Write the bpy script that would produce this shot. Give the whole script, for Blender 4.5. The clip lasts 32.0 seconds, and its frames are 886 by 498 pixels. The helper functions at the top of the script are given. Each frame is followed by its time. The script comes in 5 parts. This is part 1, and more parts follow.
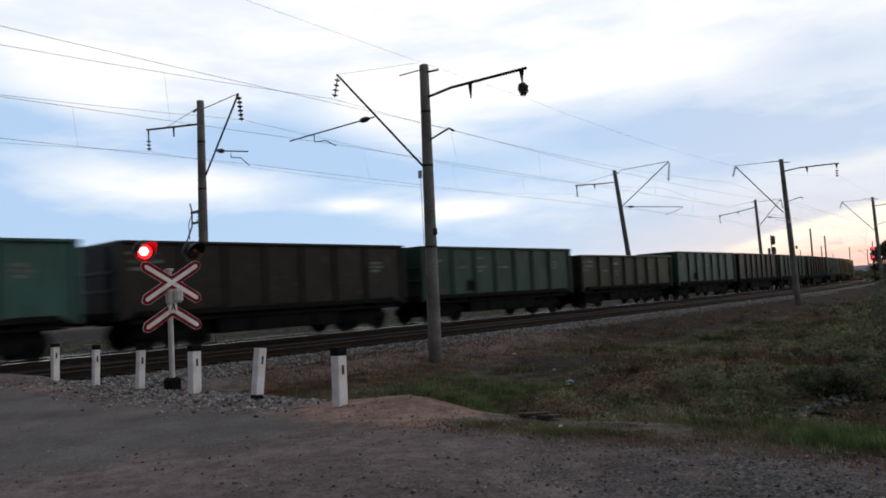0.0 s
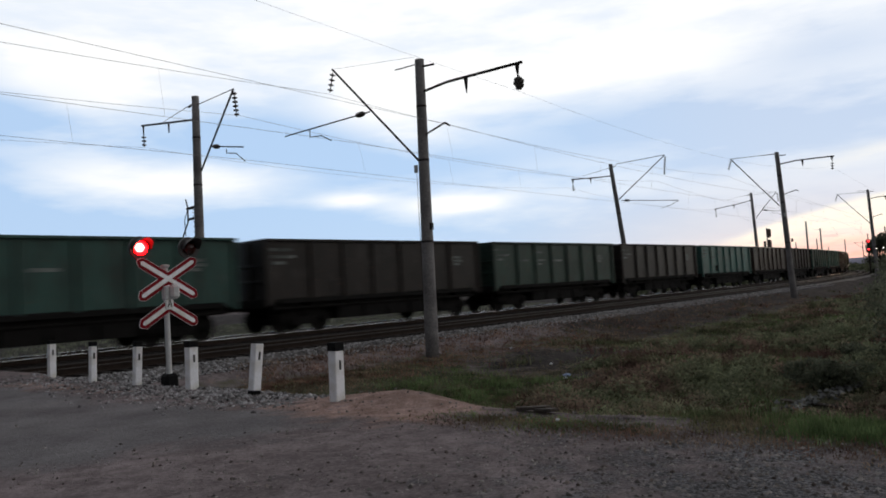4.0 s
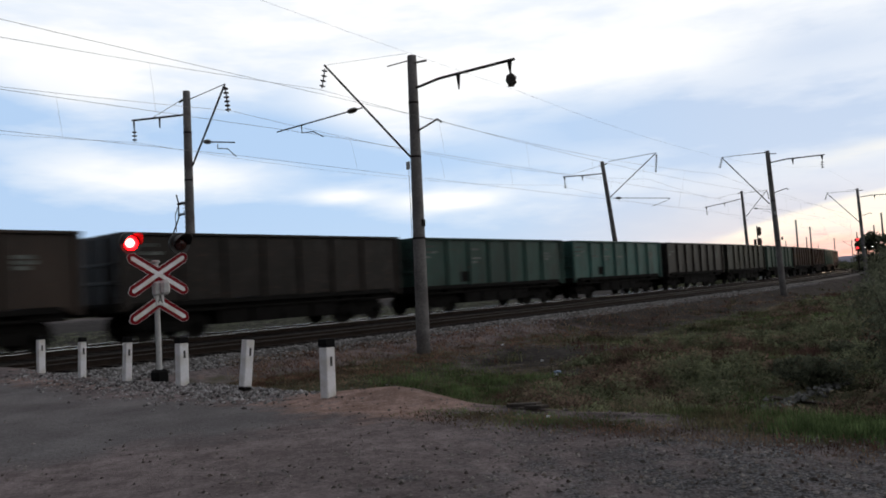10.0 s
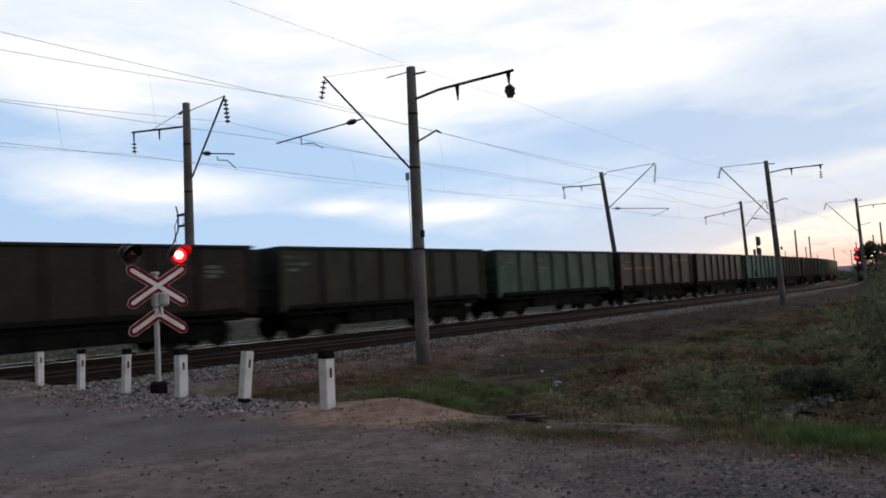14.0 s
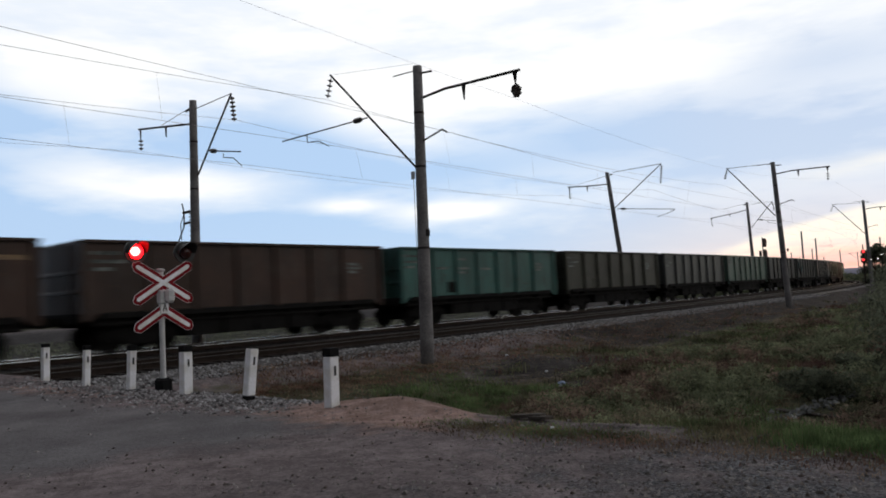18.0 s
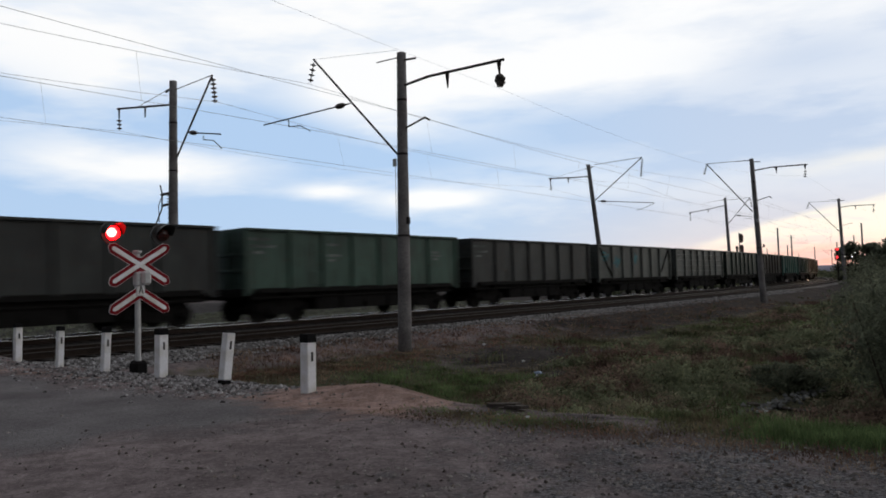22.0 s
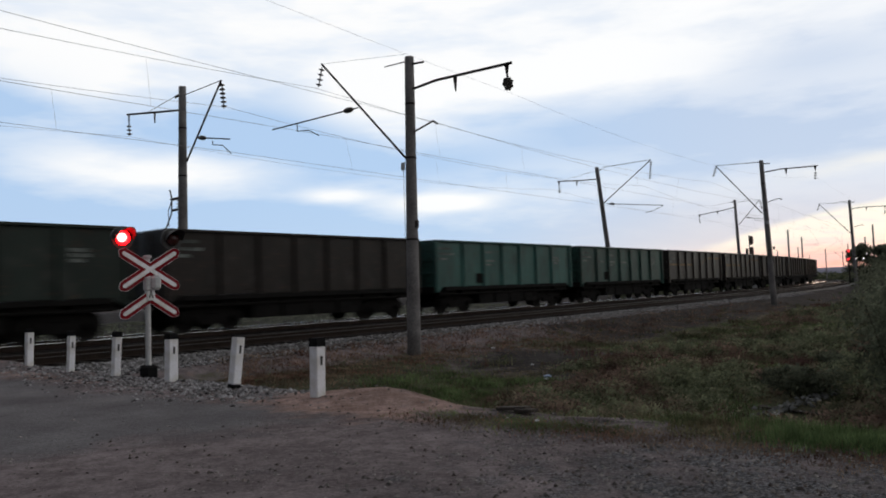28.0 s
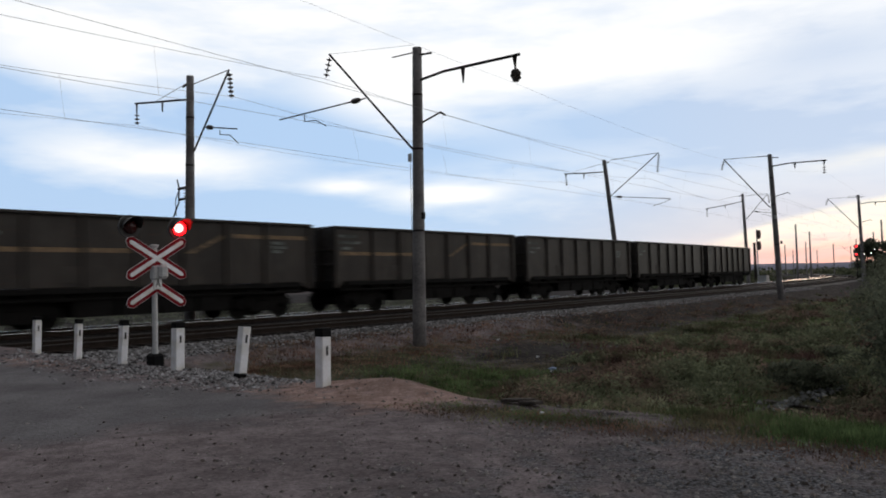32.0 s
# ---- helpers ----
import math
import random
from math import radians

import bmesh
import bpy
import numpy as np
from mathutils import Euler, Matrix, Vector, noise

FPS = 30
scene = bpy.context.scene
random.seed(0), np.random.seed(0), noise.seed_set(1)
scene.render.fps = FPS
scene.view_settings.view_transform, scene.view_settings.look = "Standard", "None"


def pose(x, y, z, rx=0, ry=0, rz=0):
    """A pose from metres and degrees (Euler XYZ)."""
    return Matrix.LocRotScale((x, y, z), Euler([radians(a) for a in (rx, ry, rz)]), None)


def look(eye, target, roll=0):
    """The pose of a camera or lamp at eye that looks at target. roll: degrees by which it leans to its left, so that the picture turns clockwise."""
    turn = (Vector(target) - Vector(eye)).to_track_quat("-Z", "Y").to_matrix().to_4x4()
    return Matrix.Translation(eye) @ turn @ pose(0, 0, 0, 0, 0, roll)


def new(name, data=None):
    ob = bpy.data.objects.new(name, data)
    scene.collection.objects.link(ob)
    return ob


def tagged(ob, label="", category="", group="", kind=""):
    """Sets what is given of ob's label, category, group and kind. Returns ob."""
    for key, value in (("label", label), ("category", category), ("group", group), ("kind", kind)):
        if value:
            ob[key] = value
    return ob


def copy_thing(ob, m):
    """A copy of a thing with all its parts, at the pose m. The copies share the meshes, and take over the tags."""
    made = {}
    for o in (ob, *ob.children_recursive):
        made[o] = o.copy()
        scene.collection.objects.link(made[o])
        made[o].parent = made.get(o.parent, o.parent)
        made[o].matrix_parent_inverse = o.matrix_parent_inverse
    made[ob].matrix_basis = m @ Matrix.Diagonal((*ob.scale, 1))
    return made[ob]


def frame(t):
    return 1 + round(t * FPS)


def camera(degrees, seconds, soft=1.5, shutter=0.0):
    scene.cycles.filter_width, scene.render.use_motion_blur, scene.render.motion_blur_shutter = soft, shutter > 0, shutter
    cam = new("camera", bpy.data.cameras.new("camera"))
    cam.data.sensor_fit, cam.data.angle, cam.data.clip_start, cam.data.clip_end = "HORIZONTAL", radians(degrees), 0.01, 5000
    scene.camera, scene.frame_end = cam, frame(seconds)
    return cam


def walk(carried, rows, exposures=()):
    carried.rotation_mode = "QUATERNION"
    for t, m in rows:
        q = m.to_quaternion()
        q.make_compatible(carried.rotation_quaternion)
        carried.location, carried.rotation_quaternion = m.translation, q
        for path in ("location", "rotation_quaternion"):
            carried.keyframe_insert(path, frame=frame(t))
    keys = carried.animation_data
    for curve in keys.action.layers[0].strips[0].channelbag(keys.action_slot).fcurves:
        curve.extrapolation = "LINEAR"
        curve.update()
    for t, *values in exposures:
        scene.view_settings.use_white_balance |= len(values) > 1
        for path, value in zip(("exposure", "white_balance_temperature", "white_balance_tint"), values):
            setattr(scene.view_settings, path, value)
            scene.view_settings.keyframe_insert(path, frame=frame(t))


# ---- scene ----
# The world: z = 0 at the rail heads, the camera above the crossing road, y along its first line of sight.
EYE = (0.0, 0.0, 1.26)
VIEW = (
    (0.0, 0.93, 3.53, 3.17), (0.5, 1.04, 3.58, 3.28), (1.0, 0.96, 3.34, 3.43), (1.5, 0.81, 3.14, 3.37), (2.0, 0.91, 3.05, 3.51),
    (2.5, 0.76, 2.9, 3.82), (3.0, 0.73, 3.03, 3.53), (3.5, 0.7, 3.11, 3.47), (5.5, 0.55, 3.1, 3.6), (6.0, 0.55, 2.93, 3.46),
    (6.5, 0.46, 2.9, 3.34), (7.0, 0.36, 3.0, 3.61), (7.5, -0.0, 3.01, 3.52), (8.0, -0.06, 3.03, 3.43), (8.5, 0.03, 2.87, 3.4),
    (9.0, -0.06, 2.77, 3.36), (9.5, 0.1, 2.68, 3.46), (10.0, 0.03, 2.82, 3.28), (10.5, -0.01, 2.98, 3.49), (11.0, 0.09, 3.44, 3.22),
    (11.5, 0.21, 3.58, 3.2), (12.0, 0.21, 3.64, 3.3), (12.5, -0.08, 3.62, 3.33), (13.0, 0.0, 3.4, 3.29), (13.5, -0.14, 3.66, 3.41),
    (14.0, 0.0, 3.64, 3.44), (14.5, -0.16, 3.49, 3.71), (16.5, -0.02, 3.62, 3.32), (17.0, 0.12, 3.72, 3.4), (17.5, 0.29, 3.72, 3.21),
    (18.0, 0.36, 3.59, 2.98), (18.5, -1.05, 3.39, 3.03), (19.0, -0.53, 3.37, 1.91), (19.5, -0.85, 4.02, 2.5), (20.0, -0.69, 4.05, 2.62),
    (20.5, -1.08, 4.0, 2.34), (21.0, -1.42, 3.33, 2.71), (21.5, -1.56, 2.81, 2.05), (22.0, -1.24, 2.64, 1.76), (22.5, -0.73, 2.93, 1.65),
    (23.0, -0.56, 3.28, 1.78), (23.5, -0.54, 3.13, 1.91), (24.0, -0.24, 3.46, 1.91), (24.5, -0.35, 3.45, 2.2), (26.5, -0.85, 3.02, 2.58),
    (27.0, -0.59, 3.21, 2.73), (27.5, -1.41, 3.27, 1.8), (28.0, -0.57, 2.93, 1.98), (28.5, -0.33, 2.84, 2.57), (29.0, -0.51, 3.02, 2.52),
    (29.5, -0.74, 2.55, 2.48), (30.0, -0.81, 2.6, 2.01), (30.5, -0.83, 2.74, 1.86), (31.0, -0.64, 2.43, 1.63), (31.5, -0.64, 2.4, 1.64),
    (32.0, -0.12, 2.3, 1.46)
)
cam = camera(61.0, 32.0, soft=1.75, shutter=1.0)
walk(cam, [(t, pose(*EYE, 90 + pitch, roll, yaw)) for t, yaw, pitch, roll in VIEW],
     exposures=((0.0, 0.02), (14.0, 0.02), (20.5, 0.02), (21.8, -0.05), (24.0, -0.05), (30.5, -0.05), (32.0, 0.0)))

# ---- the line of the track: u along it, v from its centre towards the road's near side ----
TURN, OFF = radians(39.97), 24.4
BENDS = ((-60, 0.0), (-30, 0.00009), (20, 0.00014), (60, -0.00177), (100, -0.00138), (125, -0.0018),
         (150, -0.0023), (175, -0.0025), (205, -0.0012), (260, -0.0006), (330, 0.0))
U0, U1 = -2600, 3000
US = np.arange(U0, U1 + 1.0)
_k = np.interp(US, [b[0] for b in BENDS], [b[1] for b in BENDS])
PHI = np.cumsum(_k)
PHI += TURN - PHI[-U0]
LX, LY = np.cumsum(np.sin(PHI)), np.cumsum(np.cos(PHI))
LX += -LX[-U0] - math.cos(TURN) * OFF
LY += -LY[-U0] + math.sin(TURN) * OFF


def line(u, v=0.0, z=0.0):
    """The place at u metres along the far track, v metres from it towards the camera's side."""
    f = np.interp(u, US, PHI)
    return (float(np.interp(u, US, LX) + v * math.cos(f)), float(np.interp(u, US, LY) - v * math.sin(f)), z)


def heading(u):
    """The turn about z of a thing whose x axis runs along the track."""
    return 90 - math.degrees(float(np.interp(u, US, PHI)))


NEAR_PART = -U0 - 200


def local(x, y):
    """u and v of a place, near enough for the ground."""
    i = NEAR_PART + int(np.argmin((LX[NEAR_PART:NEAR_PART + 1200] - x) ** 2 + (LY[NEAR_PART:NEAR_PART + 1200] - y) ** 2))
    f = PHI[i]
    dx, dy = x - LX[i], y - LY[i]
    return US[i] + dx * math.sin(f) + dy * math.cos(f), dx * math.cos(f) - dy * math.sin(f)


# ---- light: an overcast sunset, the sun low behind the far end of the line ----
SUN_AZ = 35.0
SUN_DIR = (math.sin(radians(SUN_AZ)), math.cos(radians(SUN_AZ)), 0.05)
sun = new("sun", bpy.data.lights.new("sun", "SUN"))
sun.data.energy, sun.data.angle, sun.data.color = 0.5, radians(14), (1.0, 0.72, 0.5)
sun.matrix_world = look((0, 0, 60), (-SUN_DIR[0], -SUN_DIR[1], 60 - 0.09))

world = bpy.data.worlds.new("world")
scene.world = world
world.use_nodes = True


def sky_nodes():
    nt = world.node_tree
    nt.nodes.clear()
    N, Lk = nt.nodes.new, nt.links.new

    def val(op, a, b=None, c=None, clamp=False):
        n = N("ShaderNodeMath")
        n.operation, n.use_clamp = op, clamp
        for i, s in enumerate((a, b, c)):
            if s is None:
                continue
            if isinstance(s, (int, float)):
                n.inputs[i].default_value = s
            else:
                Lk(s, n.inputs[i])
        return n.outputs[0]

    def smooth(x, a, b, lo=0.0, hi=1.0):
        n = N("ShaderNodeMapRange")
        n.interpolation_type = "SMOOTHSTEP"
        Lk(x, n.inputs[0])
        for i, s in enumerate((a, b, lo, hi)):
            n.inputs[i + 1].default_value = s
        return n.outputs[0]

    def mix(fac, a, b):
        n = N("ShaderNodeMix")
        n.data_type = "RGBA"
        for s, i in ((fac, 0), (a, 6), (b, 7)):
            if isinstance(s, (int, float)):
                n.inputs[i].default_value = s
            elif isinstance(s, tuple):
                n.inputs[i].default_value = (*s, 1)
            else:
                Lk(s, n.inputs[i])
        return n.outputs[2]

    co = N("ShaderNodeTexCoord").outputs["Generated"]
    xyz = N("ShaderNodeSeparateXYZ")
    Lk(co, xyz.inputs[0])
    x, y, z = xyz.outputs
    az = val("MULTIPLY", val("ARCTAN2", x, y), 57.2958)
    el = val("MULTIPLY", val("ARCSINE", z), 57.2958)

    def blob(a0, e0, wa, we, tilt=0.0):
        """A soft bank of cloud round one direction."""
        da = val("SUBTRACT", az, a0)
        de = val("SUBTRACT", val("SUBTRACT", el, e0), val("MULTIPLY", da, tilt))
        q = val("ADD", val("POWER", val("DIVIDE", da, wa), 2.0), val("POWER", val("DIVIDE", de, we), 2.0))
        return val("EXPONENT", val("MULTIPLY", q, -1.0))

    def streaks(scale, stretch, seed, detail=5.0, rough=0.55):
        m = N("ShaderNodeMapping")
        m.inputs["Scale"].default_value = (scale, scale, scale * stretch)
        m.inputs["Location"].default_value = (seed, seed * 0.7, seed * 0.3)
        Lk(co, m.inputs[0])
        n = N("ShaderNodeTexNoise")
        n.inputs["Scale"].default_value, n.inputs["Detail"].default_value, n.inputs["Roughness"].default_value = 1.0, detail, rough
        Lk(m.outputs[0], n.inputs["Vector"])
        return n.outputs["Fac"]

    sky = N("ShaderNodeTexSky")
    sky.sky_type, sky.sun_disc = "NISHITA", False
    sky.sun_elevation, sky.sun_rotation, sky.dust_density, sky.air_density = radians(-1.0), radians(SUN_AZ), 0.1, 0.6
    soft, fine = streaks(3.0, 4.0, 3.1), streaks(8.0, 4.5, 7.7)
    cover = val("ADD", val("MULTIPLY", soft, 0.65), val("MULTIPLY", fine, 0.35))
    white = smooth(cover, 0.40, 0.60)
    # the high cloud is closed above, the blue shows in a band lower down
    lift = smooth(el, 11.0, 22.0)
    bank = val("ADD", val("ADD", blob(-20, 8.9, 8.0, 1.45), blob(-7.6, 7.2, 2.6, 0.6)), val("ADD", blob(-26, 15.5, 6, 2.0), blob(1, 6.4, 4, 0.8)))
    bank = val("ADD", bank, val("ADD", blob(-4, 14.0, 6, 3.0), blob(10, 15.5, 12, 1.6)))
    white = val("ADD", val("MULTIPLY", white, 0.42), val("ADD", val("MULTIPLY", lift, 0.72), val("MULTIPLY", bank, 0.95)), clamp=True)
    hole = val("ADD", blob(-31, 13.4, 5, 1.8), val("ADD", blob(-12, 11.6, 7, 1.6), val("ADD", blob(14, 11.0, 9, 2.0), blob(27, 15.0, 6, 1.5))))
    hole = val("ADD", hole, val("ADD", val("ADD", val("MULTIPLY", blob(-20, 4.9, 15, 1.5), 1.3), val("MULTIPLY", blob(-30, 5.5, 7, 3.0), 0.7)), val("ADD", blob(-1, 9.5, 7, 1.6), blob(-33, 9.0, 4, 2.0))))
    white = val("SUBTRACT", white, val("MULTIPLY", hole, 0.45), clamp=True)
    haze = smooth(az, 0.0, 26.0)
    cloud = mix(white, mix(haze, (0.445, 0.618, 0.87), (0.53, 0.635, 0.815)), (1.0, 1.0, 1.0))
    # the glow of the set sun under the cloud
    low = val("MULTIPLY", smooth(el, 8.5, 2.5), blob(SUN_AZ - 9, 2.0, 16.0, 30.0))
    cloud = mix(val("MULTIPLY", low, 0.85), cloud, (0.66, 0.64, 0.72))
    wisp = smooth(streaks(16.0, 6.0, 5.2), 0.36, 0.56, 0.6, 1.0)
    high = val("MULTIPLY", blob(31.5, 7.6, 6.0, 0.6, 0.12), 0.5)
    rim = smooth(val("ADD", val("SUBTRACT", el, val("MULTIPLY", val("SUBTRACT", az, 20.0), 0.21)), val("MULTIPLY", fine, 1.2)), 2.75, 3.35)
    slit = val("MULTIPLY", val("MULTIPLY", smooth(az, 17.0, 23.0), smooth(el, 0.8, 2.0)), val("SUBTRACT", 1.0, rim))
    cream = val("MULTIPLY", val("ADD", high, slit), wisp, clamp=True)
    cloud = mix(cream, cloud, (0.99, 0.935, 0.83))
    red = val("MULTIPLY", blob(SUN_AZ - 6, 0.8, 8.5, 1.15), smooth(streaks(14.0, 7.0, 2.2), 0.36, 0.60, 0.55, 1.0))
    cloud = mix(red, cloud, (0.95, 0.45, 0.41))
    bars = val("MULTIPLY", blob(SUN_AZ - 5, 1.7, 7.0, 0.9), smooth(streaks(20.0, 9.0, 8.3), 0.54, 0.66, 0.0, 0.7))
    cloud = mix(bars, cloud, (0.72, 0.42, 0.45))
    # the sky darkens away from the sunset
    away = val("ABSOLUTE", val("SUBTRACT", az, 32.0))
    power = val("MULTIPLY", smooth(away, 62.0, 150.0, 1.0, SKY_BACK), smooth(el, 20.0, 60.0, 1.0, SKY_TOP))
    bg, bg2, add = N("ShaderNodeBackground"), N("ShaderNodeBackground"), N("ShaderNodeAddShader")
    Lk(sky.outputs[0], bg.inputs["Color"])
    bg.inputs["Strength"].default_value = 0.05
    Lk(cloud, bg2.inputs["Color"])
    Lk(power, bg2.inputs["Strength"])
    Lk(bg.outputs[0], add.inputs[0])
    Lk(bg2.outputs[0], add.inputs[1])
    out = N("ShaderNodeOutputWorld")
    Lk(add.outputs[0], out.inputs[0])


SKY_BACK, SKY_TOP = 0.22, 0.52
sky_nodes()

# ---- materials ----
def material(name, color, rough=0.8, metal=0.0, vary=0.25, grain=30.0, stain=3.0, tint=None, bump=0.0, bump_scale=60.0, spread=0.0, coat=0.0):
    """A worn surface: base colour broken by grain and by stains of a second colour, with fine relief."""
    m = bpy.data.materials.new(name)
    m.use_nodes = True
    nt = m.node_tree
    b = nt.nodes["Principled BSDF"]
    N, Lk = nt.nodes.new, nt.links.new
    b.inputs["Roughness"].default_value, b.inputs["Metallic"].default_value = rough, metal
    b.inputs["Coat Weight"].default_value = coat
    b.inputs["Specular IOR Level"].default_value = 0.5 if rough < 0.7 else 0.12
    co = N("ShaderNodeTexCoord").outputs["Object"]

    def noise_at(scale, detail=4.0):
        n = N("ShaderNodeTexNoise")
        n.inputs["Scale"].default_value, n.inputs["Detail"].default_value = scale, detail
        Lk(co, n.inputs["Vector"])
        return n.outputs["Fac"]

    def ramp(x, a, c, lo, hi):
        n = N("ShaderNodeMapRange")
        Lk(x, n.inputs[0])
        for i, s in enumerate((a, c, lo, hi)):
            n.inputs[i + 1].default_value = s
        return n.outputs[0]

    def mix(fac, p, q, kind="MIX"):
        n = N("ShaderNodeMix")
        n.data_type, n.blend_type = "RGBA", kind
        for s, i in ((fac, 0), (p, 6), (q, 7)):
            if isinstance(s, (int, float)):
                n.inputs[i].default_value = s
            elif isinstance(s, tuple):
                n.inputs[i].default_value = (*s, 1)
            else:
                Lk(s, n.inputs[i])
        return n.outputs[2]

    col = mix(ramp(noise_at(stain), 0.42, 0.66, 0.0, 1.0), color, tint or tuple(c * (1 - vary) for c in color))
    g = ramp(noise_at(grain, 6.0), 0.3, 0.7, 1 - vary, 1 + vary)
    hsv = N("ShaderNodeHueSaturation")
    Lk(col, hsv.inputs["Color"])
    Lk(g, hsv.inputs["Value"])
    col = hsv.outputs[0]
    if spread:
        info = N("ShaderNodeObjectInfo")
        h2 = N("ShaderNodeHueSaturation")
        Lk(ramp(info.outputs["Random"], 0, 1, 1 - spread, 1 + spread), h2.inputs["Value"])
        Lk(col, h2.inputs["Color"])
        col = h2.outputs[0]
    Lk(col, b.inputs["Base Color"])
    if bump:
        n = N("ShaderNodeBump")
        n.inputs["Strength"].default_value, n.inputs["Distance"].default_value = bump, 0.02
        Lk(noise_at(bump_scale, 5.0), n.inputs["Height"])
        Lk(n.outputs[0], b.inputs["Normal"])
    return m


def glowing(name, color, power):
    m = bpy.data.materials.new(name)
    m.use_nodes = True
    b = m.node_tree.nodes["Principled BSDF"]
    b.inputs["Base Color"].default_value = (*color, 1)
    b.inputs["Emission Color"].default_value, b.inputs["Emission Strength"].default_value = (*color, 1), power
    return m


CONCRETE = material("concrete", (0.185, 0.178, 0.185), 0.9, grain=18, stain=1.2, tint=(0.118, 0.112, 0.117), bump=0.3)
STEEL = material("galvanised_steel", (0.07, 0.07, 0.075), 0.65, 0.3, tint=(0.05, 0.035, 0.028))
IRON = material("dark_iron", (0.035, 0.033, 0.034), 0.75, 0.2, tint=(0.03, 0.022, 0.018))
PORCELAIN = material("brown_porcelain", (0.045, 0.035, 0.033), 0.3, vary=0.15)
WIRE = material("copper_wire", (0.30, 0.295, 0.30), 0.6, 0.3)
WHITE = material("white_paint", (0.76, 0.765, 0.82), 0.7, vary=0.1, grain=40, stain=5, tint=(0.60, 0.59, 0.58))
BLACK = material("black_paint", (0.02, 0.02, 0.022), 0.6)
TAR = material("tar", (0.010, 0.010, 0.011), 0.95)
RED = material("red_paint", (0.18, 0.009, 0.016), 0.78, vary=0.15)
GREY = material("grey_paint", (0.42, 0.43, 0.45), 0.6, vary=0.15)
RAIL_SIDE = material("rusty_rail", (0.030, 0.022, 0.019), 0.8, 0.2)
RAIL_TOP = material("worn_rail_head", (0.90, 0.90, 0.91), 0.10, 1.0, vary=0.1)
RAIL_DULL = material("dull_rail_head", (0.055, 0.048, 0.046), 0.5, 0.7, vary=0.2)
SLEEPER = material("tarred_sleeper", (0.024, 0.021, 0.020), 0.9, bump=0.4, spread=0.2)
BALLAST = material("oily_track_bed", (0.036, 0.033, 0.033), 0.95, vary=0.45, grain=9, stain=1.0, tint=(0.022, 0.019, 0.018), bump=1.0, bump_scale=14)
SHOULDER = material("crushed_stone_shoulder", (0.115, 0.11, 0.112), 0.95, vary=0.45, grain=9, stain=1.0, tint=(0.06, 0.055, 0.054), bump=1.0, bump_scale=14)
# one near-black tone for running gear, sills, hatches, ladders and braces
UNDER = material("near_black_running_gear", (0.0095, 0.0088, 0.0088), 0.9, vary=0.3)

# ---- mesh tools ----
def part(name, bm, mat, parent=None, label="", smooth=False):
    """Links a bmesh as one mesh object under parent."""
    me = bpy.data.meshes.new(name)
    if smooth:
        for f in bm.faces:
            f.smooth = True
    bm.to_mesh(me)
    bm.free()
    me.materials.append(mat)
    ob = new(name, me)
    ob.parent = parent
    if label:
        ob["label"] = label
    return ob


def share(name, me, parent, m, label=""):
    """One more object on a mesh that exists, as a part."""
    ob = new(name, me)
    ob.parent = parent
    ob.matrix_basis = m
    if label:
        ob["label"] = label
    return ob


def box(bm, x0, x1, y0, y1, z0, z1, bevel=0.0):
    vs = [bm.verts.new(p) for p in ((x0, y0, z0), (x1, y0, z0), (x1, y1, z0), (x0, y1, z0), (x0, y0, z1), (x1, y0, z1), (x1, y1, z1), (x0, y1, z1))]
    fs = [bm.faces.new([vs[i] for i in q]) for q in ((3, 2, 1, 0), (4, 5, 6, 7), (0, 1, 5, 4), (1, 2, 6, 5), (2, 3, 7, 6), (3, 0, 4, 7))]
    if bevel:
        es = {e for f in fs for e in f.edges}
        bmesh.ops.bevel(bm, geom=list(es), offset=bevel, segments=1, affect="EDGES")
    return bm


def tube(bm, a, b, r0, r1=None, n=8, caps=True):
    """A round bar from a to b."""
    a, b = Vector(a), Vector(b)
    r1 = r0 if r1 is None else r1
    q = (b - a).to_track_quat("Z", "Y").to_matrix()
    rings = []
    for p, r in ((a, r0), (b, r1)):
        rings.append([bm.verts.new(p + q @ Vector((r * math.cos(2 * math.pi * i / n), r * math.sin(2 * math.pi * i / n), 0))) for i in range(n)])
    for i in range(n):
        bm.faces.new((rings[0][i], rings[0][(i + 1) % n], rings[1][(i + 1) % n], rings[1][i]))
    if caps:
        bm.faces.new(rings[0][::-1])
        bm.faces.new(rings[1])
    return bm


def lathe(bm, profile, n=12, at=(0, 0, 0), turn=None):
    """A body of rotation about z from (radius, z) pairs."""
    turn = turn or Matrix()
    rings = []
    for r, z in profile:
        rings.append([bm.verts.new(Vector(at) + turn @ Vector((r * math.cos(2 * math.pi * i / n), r * math.sin(2 * math.pi * i / n), z))) for i in range(n)])
    for p, q in zip(rings, rings[1:]):
        for i in range(n):
            bm.faces.new((p[i], p[(i + 1) % n], q[(i + 1) % n], q[i]))
    bm.faces.new(rings[0][::-1])
    bm.faces.new(rings[-1])
    return bm


def plate(bm, outline, y0, y1):
    """An outline of (x, z) pairs, given thickness along y."""
    a = [bm.verts.new((x, y0, z)) for x, z in outline]
    b = [bm.verts.new((x, y1, z)) for x, z in outline]
    n = len(outline)
    bm.faces.new(a)
    bm.faces.new(b[::-1])
    for i in range(n):
        bm.faces.new((a[(i + 1) % n], a[i], b[i], b[(i + 1) % n]))
    return bm


def empty(name, m=None):
    ob = new(name)
    ob.empty_display_size = 0.2
    if m is not None:
        ob.matrix_basis = m
    return ob


def B():
    return bmesh.new()


